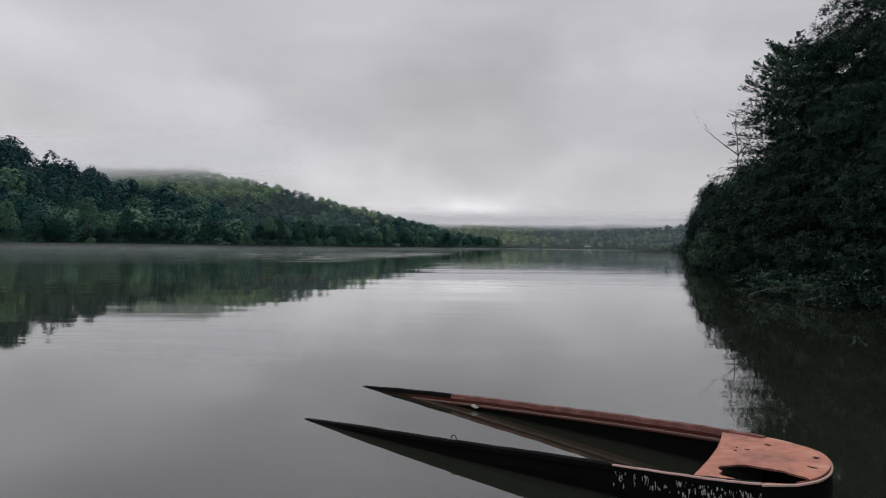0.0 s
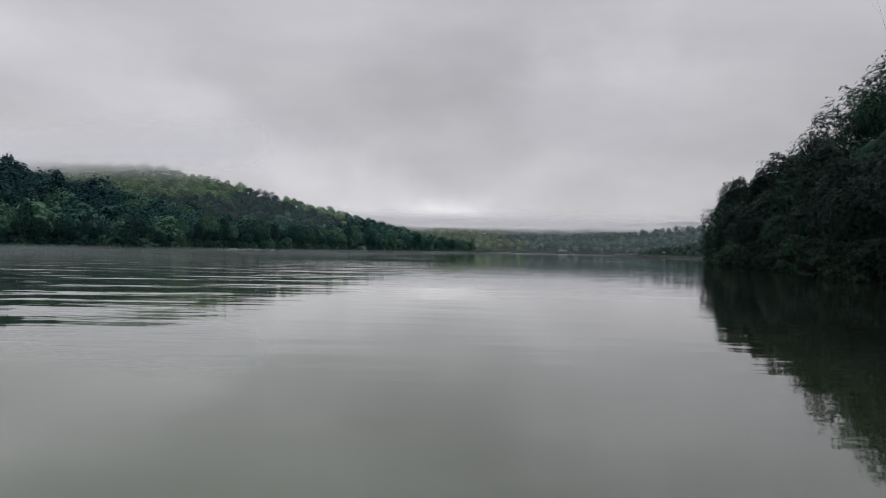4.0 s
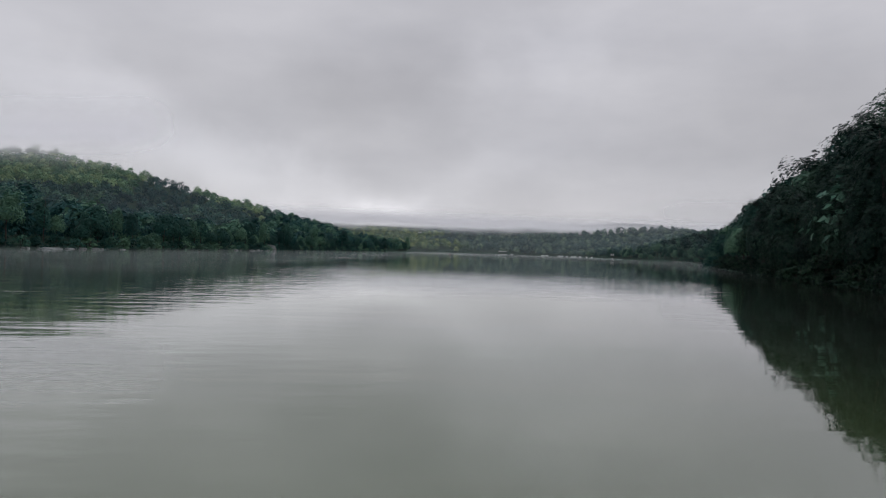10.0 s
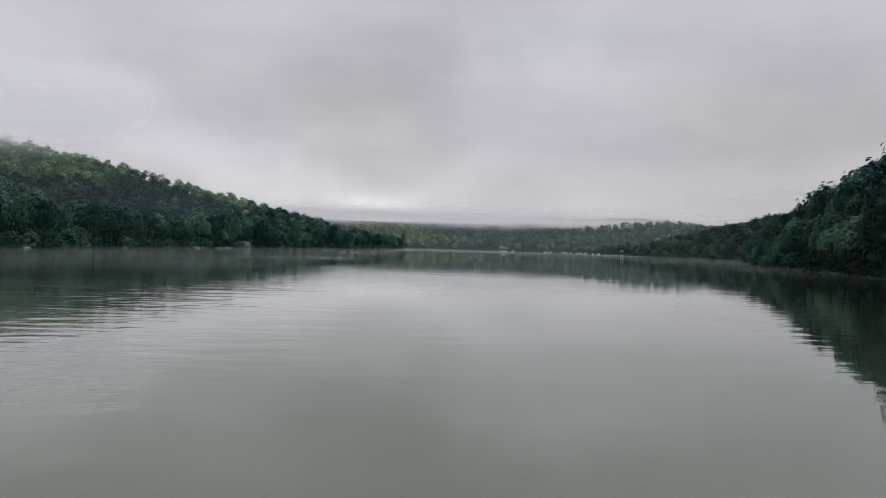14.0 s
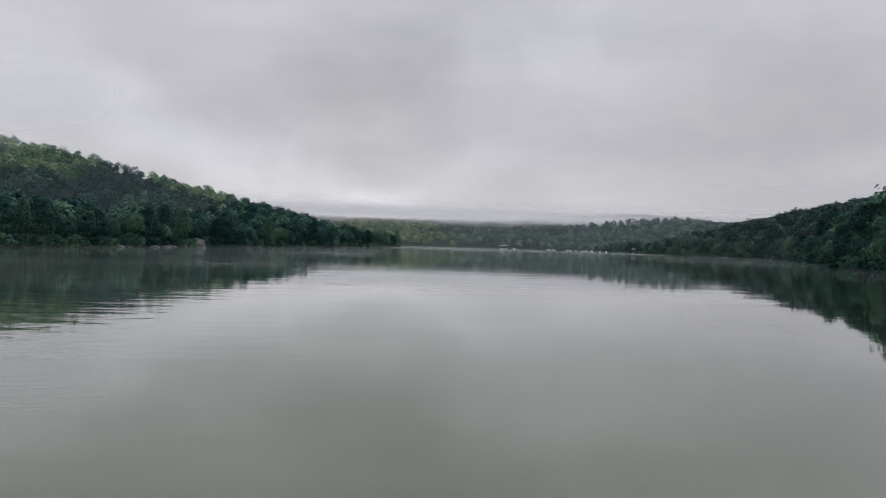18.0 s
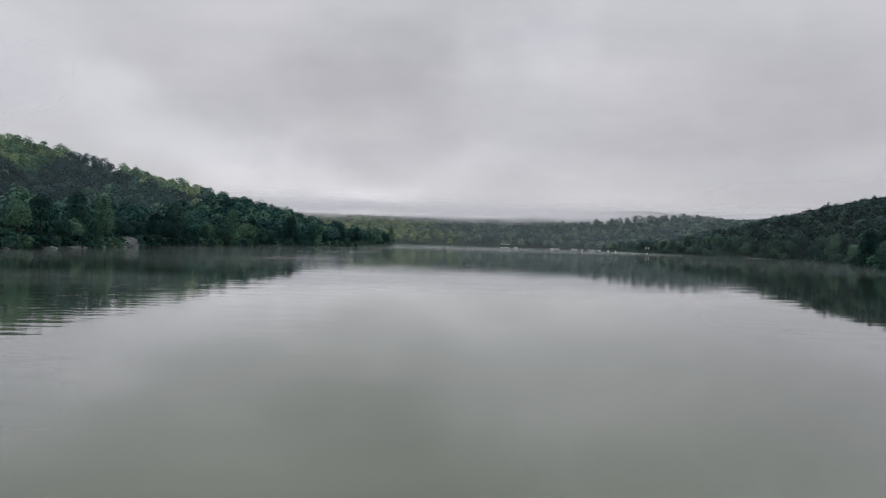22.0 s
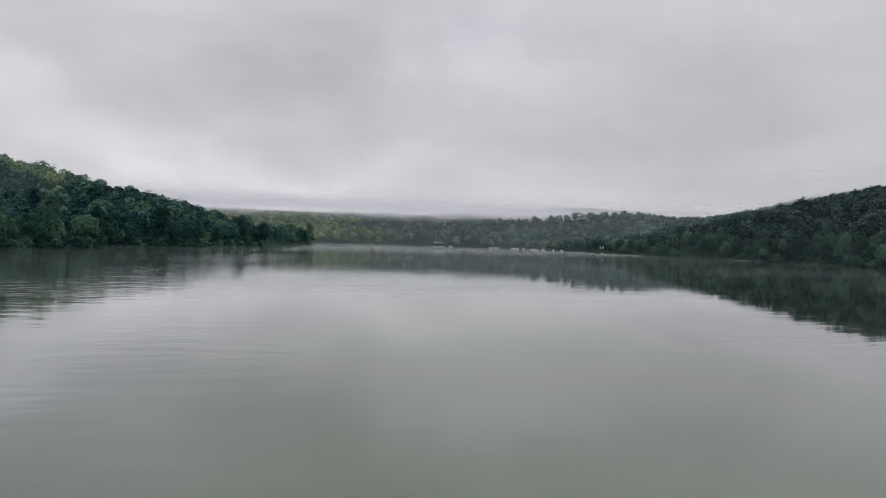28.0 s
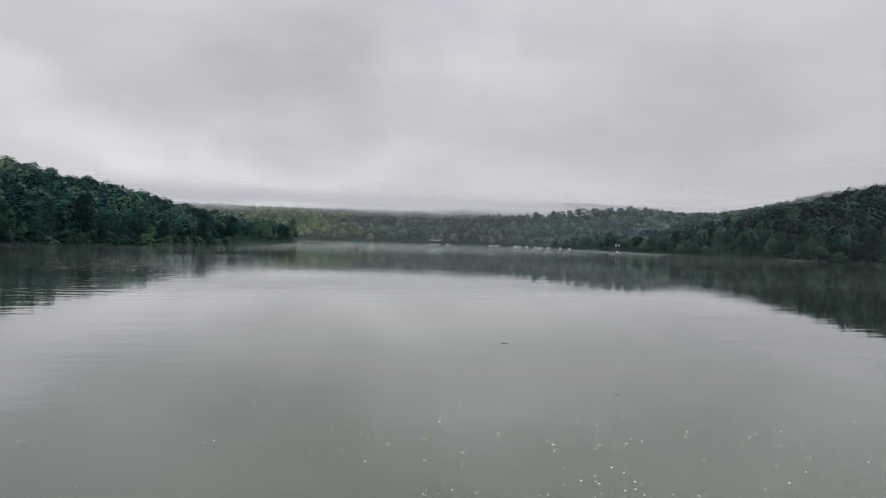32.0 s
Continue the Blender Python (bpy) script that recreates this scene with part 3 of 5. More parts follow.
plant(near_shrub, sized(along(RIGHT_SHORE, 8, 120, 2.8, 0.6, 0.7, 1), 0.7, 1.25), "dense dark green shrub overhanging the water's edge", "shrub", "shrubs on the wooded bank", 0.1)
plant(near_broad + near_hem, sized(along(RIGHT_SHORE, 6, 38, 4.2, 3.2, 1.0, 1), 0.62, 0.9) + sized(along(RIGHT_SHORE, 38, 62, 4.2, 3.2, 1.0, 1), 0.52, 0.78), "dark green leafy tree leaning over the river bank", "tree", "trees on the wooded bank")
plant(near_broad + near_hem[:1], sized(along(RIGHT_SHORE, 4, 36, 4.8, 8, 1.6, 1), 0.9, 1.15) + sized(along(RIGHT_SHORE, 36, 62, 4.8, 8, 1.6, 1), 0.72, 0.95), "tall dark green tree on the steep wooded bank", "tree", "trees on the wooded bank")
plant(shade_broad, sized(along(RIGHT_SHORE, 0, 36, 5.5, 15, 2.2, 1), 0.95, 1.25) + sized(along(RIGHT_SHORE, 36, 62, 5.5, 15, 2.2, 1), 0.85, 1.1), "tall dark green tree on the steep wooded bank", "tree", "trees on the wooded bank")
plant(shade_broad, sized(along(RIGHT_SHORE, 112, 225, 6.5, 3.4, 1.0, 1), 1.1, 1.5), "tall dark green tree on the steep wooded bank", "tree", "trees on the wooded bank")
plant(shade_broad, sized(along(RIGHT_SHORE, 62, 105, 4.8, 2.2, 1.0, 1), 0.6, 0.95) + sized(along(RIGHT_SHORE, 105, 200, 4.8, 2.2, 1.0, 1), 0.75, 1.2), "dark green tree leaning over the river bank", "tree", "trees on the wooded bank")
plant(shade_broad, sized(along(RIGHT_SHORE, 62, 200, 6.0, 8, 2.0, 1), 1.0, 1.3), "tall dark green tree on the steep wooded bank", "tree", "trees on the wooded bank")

plant(shade_broad, sized(along(RIGHT_SHORE, 150, 205, 6.0, 5.5, 1.2, 1), 1.05, 1.2), "tall dark green tree on the steep wooded bank", "tree", "trees on the wooded bank")

bright_shrub = [tree_kind("bank_shrub", broadleaf(2.6, 4.0, 30, 60, 0.20, 351, 0.0, 0.9), 2.2, 0.05, LEAF_BRIGHT, 360)]
plant(bright_shrub, [(12.8, 30.6, 0.9), (12.0, 29.0, 0.6), (40.5, 113.0, 1.1), (47.0, 128.0, 1.0)], "light green leafy shrub hanging over the water", "shrub", "shrubs on the wooded bank", 0.1)


def lacy(height, width, limbs, leaf, seed, low):
    """Leaf faces of an open tree: two rows of leaflets along each long limb, level below and rising above."""
    r = np.random.default_rng(seed)
    out = []
    for k in range(limbs):
        h = low + (0.97 - low) * (k + r.uniform(0, 1)) / limbs
        f = (h - low) / (1 - low)
        a = k * 2.4 + r.uniform(-0.4, 0.4)
        rise = radians(4 + 52 * f ** 1.5 + r.uniform(-8, 8))
        reach = width * 0.5 * (0.62 + 0.5 * math.sin(math.pi * min(1, f * 0.8 + 0.25))) * r.uniform(0.7, 1.1)
        go = np.array([math.cos(a) * math.cos(rise), math.sin(a) * math.cos(rise), math.sin(rise)])
        across = np.array([-math.sin(a), math.cos(a), 0.0])
        n = int(44 + 50 * reach / width)
        t = r.uniform(0.22, 1.0, n) ** 0.8
        side = np.where(r.random(n) < 0.5, -1.0, 1.0) * r.uniform(0.1, 1.0, n) * 0.24 * reach * (1.25 - t)
        p = np.array([0, 0, (h - 0.05) * height]) + go * (t * reach)[:, None] + across * side[:, None]
        p[:, 2] += -0.16 * reach * t ** 2 + r.normal(size=n) * 0.05
        along_leaf = go + across * np.sign(side)[:, None] * 0.7 + r.normal(size=(n, 3)) * 0.15 - np.array([0, 0, 0.15])
        along_leaf /= np.linalg.norm(along_leaf, axis=1)[:, None]
        wide = np.cross(along_leaf, np.array([0, 0, 1.0]) + r.normal(size=(n, 3)) * 0.35)
        wide /= np.linalg.norm(wide, axis=1)[:, None] + 1e-9
        s = (leaf * r.uniform(0.7, 1.3, n))[:, None]
        out.append(np.stack([p - along_leaf * s, p - wide * s * 0.30, p + along_leaf * s, p + wide * s * 0.30], 1))
    return np.concatenate(out)


layered = [tree_kind("hemlock_tree", lacy(12, 6.0, 300, 0.125, 26, 0.28), 12, 0.15, LEAF_LACY, 46)]
plant(layered, [(23.4, 47.0, 1.22), (31.5, 54.0, 1.1)], "tall open-crowned lacy tree rising over the leafy bank", "tree", "trees on the wooded bank")
plant(near_broad, [(23.0, 31.5, 1.55), (21.0, 25.0, 1.4)], "tall dark green tree on the steep wooded bank", "tree", "trees on the wooded bank")

# further shores
low_shrub = [tree_kind("bank_shrub", broadleaf(2.6, 4.2, 16, 22, 0.42, 251 + k, 0.0, 0.9), 2.2, 0.05, LEAF_MID, 260 + k) for k in range(3)]
plant(low_shrub, sized(along(LEFT_SHORE, 165, 560, 4.2, 0.5, 0.5, -1), 0.6, 1.2), "low green shrub at the foot of the opposite bank", "shrub", "shrubs along the opposite bank", 0.1)
shade_shrub = [tree_kind("bank_shrub", broadleaf(2.6, 4.2, 24, 44, 0.26, 451 + k, 0.0, 0.9), 2.2, 0.05, LEAF_NEAR, 460 + k) for k in range(2)]
plant(shade_shrub, sized(along(RIGHT_SHORE, 120, 250, 4.4, 0.5, 0.5, 1), 0.6, 1.3), "low dark green shrub at the foot of the bluff", "shrub", "shrubs along the bluff", 0.1)
plant(low_shrub, sized(along(RIGHT_SHORE, 250, 520, 5.0, 0.5, 0.5, 1), 0.6, 1.3), "low green shrub at the foot of the bluff", "shrub", "shrubs along the bluff", 0.1)
plant(mid_broad, sized(along(RIGHT_SHORE, 200, 430, 5.0, 2.4, 1.0, 1), 0.7, 1.15), "dark green tree at the foot of a wooded bluff", "tree", "trees along the bluff")
plant(mid_broad, sized(along(RIGHT_SHORE, 200, 430, 7.0, 9, 2.0, 1), 1.0, 1.4), "dark green tree at the foot of a wooded bluff", "tree", "trees along the bluff")
plant(mid_broad, sized(along(RIGHT_SHORE, 430, 700, 4.6, 3.0, 2.2, 1), 0.55, 1.15), "green tree on the low wooded shore", "tree", "trees along the low shore")
plant(mid_broad, sized(along(LEFT_SHORE, 160, 515, 5.2, 2.6, 1.8, -1), 0.5, 1.15), "green broadleaf tree on the low river bank", "tree", "trees along the opposite bank")
plant(mid_broad, sized(along([p for p in LEFT_SHORE if p[1] <= 732], 540, 728, 6.5, 3.0, 1.8, -1), 0.32, 0.85), "small dark tree on the wooded point", "tree", "trees on the wooded point")
plant(mid_broad, [(22.0, 562.0, 1.25), (27.0, 574.0, 1.05), (16.0, 550.0, 0.8), (31.0, 583.0, 0.9), (40.0, 640.0, 1.1), (52.0, 700.0, 1.2), (60.0, 728.0, 1.2), (54.0, 716.0, 1.1), (46.0, 668.0, 1.05)], "tall dark tree standing out on the wooded point", "tree", "trees on the wooded point")
for k in near_broad + near_hem + near_shrub + mid_broad + shade_broad + layered + low_shrub + bright_shrub + shade_shrub:
    drop_kind(k)


# the woods on the hills: past counting
def forest(name, label, spots, heights, per, leaf, seed, mat, up=1.2):
    r = np.random.default_rng(seed)
    protos = [crown(1.0, (0.72, 0.88, 1.05, 0.95)[k % 4], per, leaf, seed + 1 + k, (0.0, 0.05, 0.12)[k % 3], 16, up) for k in range(12)]
    zs = ground_height(spots[:, 0], spots[:, 1])
    allq, tint = [], []
    for (x, y), z, h in zip(spots, zs, heights):
        q = protos[int(r.integers(12))]
        a = r.uniform(0, 6.283)
        wide = h * r.uniform(0.85, 1.2)
        c, s = math.cos(a) * wide, math.sin(a) * wide
        v = np.empty_like(q)
        v[..., 0] = x + q[..., 0] * c - q[..., 1] * s
        v[..., 1] = y + q[..., 0] * s + q[..., 1] * c
        v[..., 2] = z - 0.3 + q[..., 2] * h
        allq.append(v)
        tint.append(np.full(len(q), r.random() ** 1.3))
    ob = new(name, quad_mesh(name, np.concatenate(allq), mat, np.concatenate(tint)))
    return tagged(ob, label, "forest", kind="stuff")


def scatter(x0, x1, y0, y1, step, keep, seed):
    r = np.random.default_rng(seed)
    xs, ys = np.meshgrid(np.arange(x0, x1, step), np.arange(y0, y1, step))
    p = np.stack([xs.ravel(), ys.ravel()], 1) + r.uniform(-0.45, 0.45, (xs.size, 2)) * step
    d = inland(p[:, 0], p[:, 1])
    return p[keep(p[:, 0], p[:, 1], d)]


def heights(p, lo, hi, seed):
    return np.random.default_rng(seed).uniform(lo, hi, len(p))


open_side = lambda x, y: x > -0.60 * (y + 75)
sp = scatter(-150, 64, 155, 560, 6.2, lambda x, y, d: (d > 4.5) & open_side(x, y) & (d < 60), 5)
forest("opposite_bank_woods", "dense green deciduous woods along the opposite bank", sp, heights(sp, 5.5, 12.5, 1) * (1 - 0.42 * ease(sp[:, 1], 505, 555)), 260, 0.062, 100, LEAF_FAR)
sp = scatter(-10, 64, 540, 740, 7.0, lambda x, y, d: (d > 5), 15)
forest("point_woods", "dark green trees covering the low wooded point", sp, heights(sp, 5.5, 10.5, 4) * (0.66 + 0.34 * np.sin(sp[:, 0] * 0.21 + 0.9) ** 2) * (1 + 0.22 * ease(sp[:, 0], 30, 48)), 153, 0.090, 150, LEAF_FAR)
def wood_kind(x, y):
    """0 mid green, 1 dark with shade in the colour, 2 bright with sunlight in the colour, by the place on the hill."""
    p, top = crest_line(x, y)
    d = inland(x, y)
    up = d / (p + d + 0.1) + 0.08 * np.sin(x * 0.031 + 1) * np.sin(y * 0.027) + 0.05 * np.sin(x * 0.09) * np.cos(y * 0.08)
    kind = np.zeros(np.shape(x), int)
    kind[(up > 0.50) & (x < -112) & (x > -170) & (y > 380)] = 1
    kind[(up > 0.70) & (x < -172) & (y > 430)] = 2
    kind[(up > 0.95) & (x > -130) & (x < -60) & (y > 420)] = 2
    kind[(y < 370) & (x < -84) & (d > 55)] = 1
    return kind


sp = scatter(-230, -70, 165, 360, 6.5, lambda x, y, d: (d > 18) & open_side(x, y), 35)
forest("low_spur_woods", "dark blue-green woods on a low spur across the river, shade in their leaf colour", sp, heights(sp, 5.0, 8.0, 16), 230, 0.068, 190, LEAF_SHADE_PAINT)
sp = scatter(-440, 0, 155, 880, 7.3, lambda x, y, d: open_side(x, y) & (d < 420) & (crest_line(x, y)[0] < 400 - 0.2 * y) & ((d >= 60) | ((y >= 560) & (d > 5) & (x < -8))), 25)
kinds = wood_kind(sp[:, 0], sp[:, 1])
hs = heights(sp, 6.0, 12, 6)
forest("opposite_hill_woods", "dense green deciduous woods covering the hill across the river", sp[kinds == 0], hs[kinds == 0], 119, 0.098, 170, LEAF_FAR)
forest("spur_woods", "dark blue-green woods on the spurs of the hill, shade in their leaf colour", sp[kinds == 1], 0.88 * hs[kinds == 1], 180, 0.078, 175, LEAF_SHADE_PAINT)
forest("hilltop_woods", "bright green woods on the misty hilltop, sunlight in their leaf colour", sp[kinds == 2], hs[kinds == 2], 119, 0.098, 180, LEAF_SUN_PAINT)
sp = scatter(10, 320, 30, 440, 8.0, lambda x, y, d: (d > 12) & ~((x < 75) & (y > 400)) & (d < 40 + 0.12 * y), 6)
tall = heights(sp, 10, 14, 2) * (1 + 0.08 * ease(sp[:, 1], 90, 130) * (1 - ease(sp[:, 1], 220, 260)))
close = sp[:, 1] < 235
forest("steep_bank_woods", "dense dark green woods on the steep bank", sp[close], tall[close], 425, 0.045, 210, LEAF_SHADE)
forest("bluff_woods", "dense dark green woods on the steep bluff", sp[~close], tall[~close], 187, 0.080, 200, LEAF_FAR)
sp = scatter(200, 640, 440, 1000, 6.9, lambda x, y, d: (d > 6) & (x > 150) & (x < 330 + 0.55 * (y - 440)) & (d < 260) & ((y < 700) | ((x > 300 + 0.3 * (y - 700)) & (y < 960))), 7)
hs = heights(sp, 7, 10.5, 8)
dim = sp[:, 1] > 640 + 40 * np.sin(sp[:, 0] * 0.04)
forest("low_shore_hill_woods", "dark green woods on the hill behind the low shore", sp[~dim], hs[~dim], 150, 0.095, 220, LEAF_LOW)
forest("misty_hill_woods", "green woods on the misty hill behind the low shore, haze in their leaf colour", sp[dim], hs[dim], 80, 0.12, 230, LEAF_HAZE_PAINT)
sp = scatter(-120, 640, 868, 1180, 8.6, lambda x, y, d: (d > 2) & ((x < 240) | (y > 958)) & (x < 0.62 * y - 60) & (x > -20 - 0.10 * (y - 868)), 8)
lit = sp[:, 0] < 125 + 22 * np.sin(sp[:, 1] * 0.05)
hs = heights(sp, 8, 11.5, 9)
forest("distant_woods", "green woods on the far shore below the cloud, haze in their leaf colour", sp[~lit], hs[~lit], 85, 0.125, 300, LEAF_HAZE_PAINT, 2.0)
forest("distant_fresh_woods", "yellow-green woods on the far shore, haze and sunlight in their leaf colour", sp[lit], hs[lit], 85, 0.125, 310, LEAF_HAZE_SUN_PAINT, 2.0)


sp = scatter(225, 400, 690, 960, 7.0, lambda x, y, d: (d > 3) & (y >= 700) & (x <= 300 + 0.3 * (y - 700)), 17)
forest("landing_woods", "green woods behind the far landing, haze in their leaf colour", sp, heights(sp, 6.5, 9.5, 18), 102, 0.11, 320, LEAF_HAZE_PAINT, 1.5)

# ---------------------------------------------------------------- low cloud on the hilltops
def cloud_material(name, z0, z1, z2, z3, x0, x1, stir, white, dense, left=None):
    m, nt, n, l, b = material(name)
    n.remove(b)
    co = n.new("ShaderNodeTexCoord")
    sep = n.new("ShaderNodeSeparateXYZ")
    l.new(co.outputs["Object"], sep.inputs[0])
    t = noise_node(n, l, 0.016, 5.0, 0.6, stretch=(0.6, 0.6, 1.6))
    wob = n.new("ShaderNodeMath")
    wob.operation = "MULTIPLY_ADD"
    l.new(t.outputs["Fac"], wob.inputs[0])
    wob.inputs[1].default_value = 2 * stir
    l.new(sep.outputs["Z"], wob.inputs[2])
    rng_node = n.new("ShaderNodeMapRange")
    rng_node.interpolation_type = "SMOOTHSTEP"
    rng_node.inputs["From Min"].default_value, rng_node.inputs["From Max"].default_value = z0 + stir, z1 + stir
    l.new(wob.outputs[0], rng_node.inputs["Value"])
    df, tl, em = n.new("ShaderNodeBsdfDiffuse"), n.new("ShaderNodeBsdfTranslucent"), n.new("ShaderNodeMixShader")
    df.inputs["Color"].default_value = tl.inputs["Color"].default_value = (*white, 1)
    em.inputs["Fac"].default_value = 0.1
    l.new(df.outputs[0], em.inputs[1])
    l.new(tl.outputs[0], em.inputs[2])
    tr = n.new("ShaderNodeBsdfTransparent")
    mx = n.new("ShaderNodeMixShader")
    over = n.new("ShaderNodeMapRange")
    over.interpolation_type = "SMOOTHSTEP"
    over.inputs["From Min"].default_value, over.inputs["From Max"].default_value = z2 + stir, z3 + stir
    over.inputs["To Min"].default_value, over.inputs["To Max"].default_value = 1.0, 0.0
    l.new(wob.outputs[0], over.inputs["Value"])
    both = n.new("ShaderNodeMath")
    both.operation = "MULTIPLY"
    l.new(rng_node.outputs["Result"], both.inputs[0])
    l.new(over.outputs["Result"], both.inputs[1])
    ends = n.new("ShaderNodeMapRange")
    ends.interpolation_type = "SMOOTHSTEP"
    ends.inputs["From Min"].default_value, ends.inputs["From Max"].default_value = x1, x0
    l.new(sep.outputs["X"], ends.inputs["Value"])
    all3 = n.new("ShaderNodeMath")
    all3.operation = "MULTIPLY"
    tail = n.new("ShaderNodeMath")
    tail.operation = "POWER"
    tail.inputs[1].default_value = 1.7
    l.new(both.outputs[0], tail.inputs[0])
    l.new(tail.outputs[0], all3.inputs[0])
    l.new(ends.outputs["Result"], all3.inputs[1])
    thin = n.new("ShaderNodeMath")
    thin.operation = "MULTIPLY"
    thin.inputs[1].default_value = dense
    l.new(all3.outputs[0], thin.inputs[0])
    if left:
        begin = n.new("ShaderNodeMapRange")
        begin.interpolation_type = "SMOOTHSTEP"
        begin.inputs["From Min"].default_value, begin.inputs["From Max"].default_value = left
        begin.inputs["To Max"].default_value = dense
        l.new(sep.outputs["X"], begin.inputs["Value"])
        l.new(begin.outputs["Result"], thin.inputs[1])
    l.new(thin.outputs[0], mx.inputs["Fac"])
    l.new(tr.outputs[0], mx.inputs[1])
    l.new(em.outputs[0], mx.inputs[2])
    l.new(mx.outputs[0], n["Material Output"].inputs["Surface"])
    return m


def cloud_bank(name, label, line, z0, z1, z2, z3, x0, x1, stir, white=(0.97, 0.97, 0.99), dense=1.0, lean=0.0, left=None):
    """An upright sheet of stratus or added haze that stands along a line and thins out to its foot."""
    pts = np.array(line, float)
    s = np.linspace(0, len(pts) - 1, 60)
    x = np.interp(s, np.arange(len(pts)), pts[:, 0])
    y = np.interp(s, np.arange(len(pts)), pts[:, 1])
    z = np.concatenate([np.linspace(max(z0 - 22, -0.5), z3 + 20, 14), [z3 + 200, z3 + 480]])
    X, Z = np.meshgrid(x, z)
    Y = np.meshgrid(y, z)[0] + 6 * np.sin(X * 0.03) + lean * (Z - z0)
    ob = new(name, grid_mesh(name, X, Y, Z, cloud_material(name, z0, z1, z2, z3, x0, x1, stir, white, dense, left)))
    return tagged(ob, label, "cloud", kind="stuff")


cloud_bank("far_cloud", "pale grey stratus hiding the tops of the far hills", [(-700, 1000), (-200, 1000), (250, 990), (420, 965), (1300, 800)], 21, 40, 40, 68, 900, 1250, 8, (0.70, 0.70, 0.72), 1.0, 0.8)
cloud_bank("hill_cloud", "pale grey cloud veiling the top of the wooded hill", [(-600, 720), (-330, 640), (-215, 600), (-130, 570), (-80, 560)], 44, 80, 78, 140, -165, -95, 8, (0.84, 0.84, 0.86), 1.0, 0.7)
cloud_bank("slope_cloud", "thin pale cloud drifting over the hill behind the low shore", [(170, 770), (300, 650), (420, 560), (640, 470)], 18, 40, 44, 80, 900, 1250, 9, (0.74, 0.74, 0.76), 0.45, 0.5, (215, 330))
# three upright translucent sheets, added to stand for haze over distance
cloud_bank("far_mist", "translucent sheet added as pale haze before the far shore", [(-60, 790), (120, 800), (240, 775), (420, 700)], -30, -10, 20, 60, 300, 420, 8, (0.62, 0.68, 0.69), 0.12)
cloud_bank("reach_mist", "translucent sheet added as blue-grey haze over the river's upper reach", [(20, 780), (80, 715), (125, 560), (185, 425), (260, 365)], -30, -10, 14, 50, 900, 1000, 8, (0.60, 0.69, 0.71), 0.03)
cloud_bank("hill_mist", "translucent sheet added as blue-grey haze before the wooded hill", [(-420, 330), (-250, 410), (-130, 480), (-75, 560), (-40, 650)], -30, -10, 30, 75, -55, -40, 10, (0.60, 0.70, 0.74), 0.06)


# ---------------------------------------------------------------- thin mist lying on the river
def mist_material():
    m, nt, n, l, b = material("river_mist")
    n.remove(b)
    at = n.new("ShaderNodeAttribute")
    at.attribute_name = "thick"
    rise = n.new("ShaderNodeAttribute")
    rise.attribute_name = "rise"
    prof = ramp_node(n, l, rise.outputs["Fac"], [(0.0, (0.4, 0.4, 0.4)), (0.15, (1, 1, 1)), (0.45, (0.6, 0.6, 0.6)), (1.0, (0, 0, 0))])
    prof.color_ramp.interpolation = "EASE"
    t = noise_node(n, l, 0.03, 4.0, 0.55, stretch=(1, 1, 4))
    wisp = ramp_node(n, l, t.outputs["Fac"], [(0.35, (0.25, 0.25, 0.25)), (0.65, (1, 1, 1))])
    a1 = n.new("ShaderNodeMath")
    a1.operation = "MULTIPLY"
    l.new(prof.outputs["Color"], a1.inputs[0])
    l.new(wisp.outputs["Color"], a1.inputs[1])
    a2 = n.new("ShaderNodeMath")
    a2.operation = "MULTIPLY"
    l.new(a1.outputs[0], a2.inputs[0])
    l.new(at.outputs["Fac"], a2.inputs[1])
    df, tl, tr = n.new("ShaderNodeBsdfDiffuse"), n.new("ShaderNodeBsdfTranslucent"), n.new("ShaderNodeBsdfTransparent")
    df.inputs["Color"].default_value = tl.inputs["Color"].default_value = (0.56, 0.635, 0.64, 1)
    white, mx = n.new("ShaderNodeMixShader"), n.new("ShaderNodeMixShader")
    white.inputs["Fac"].default_value = 0.5
    l.new(df.outputs[0], white.inputs[1])
    l.new(tl.outputs[0], white.inputs[2])
    l.new(a2.outputs[0], mx.inputs["Fac"])
    l.new(tr.outputs[0], mx.inputs[1])
    l.new(white.outputs[0], mx.inputs[2])
    l.new(mx.outputs[0], n["Material Output"].inputs["Surface"])
    return m


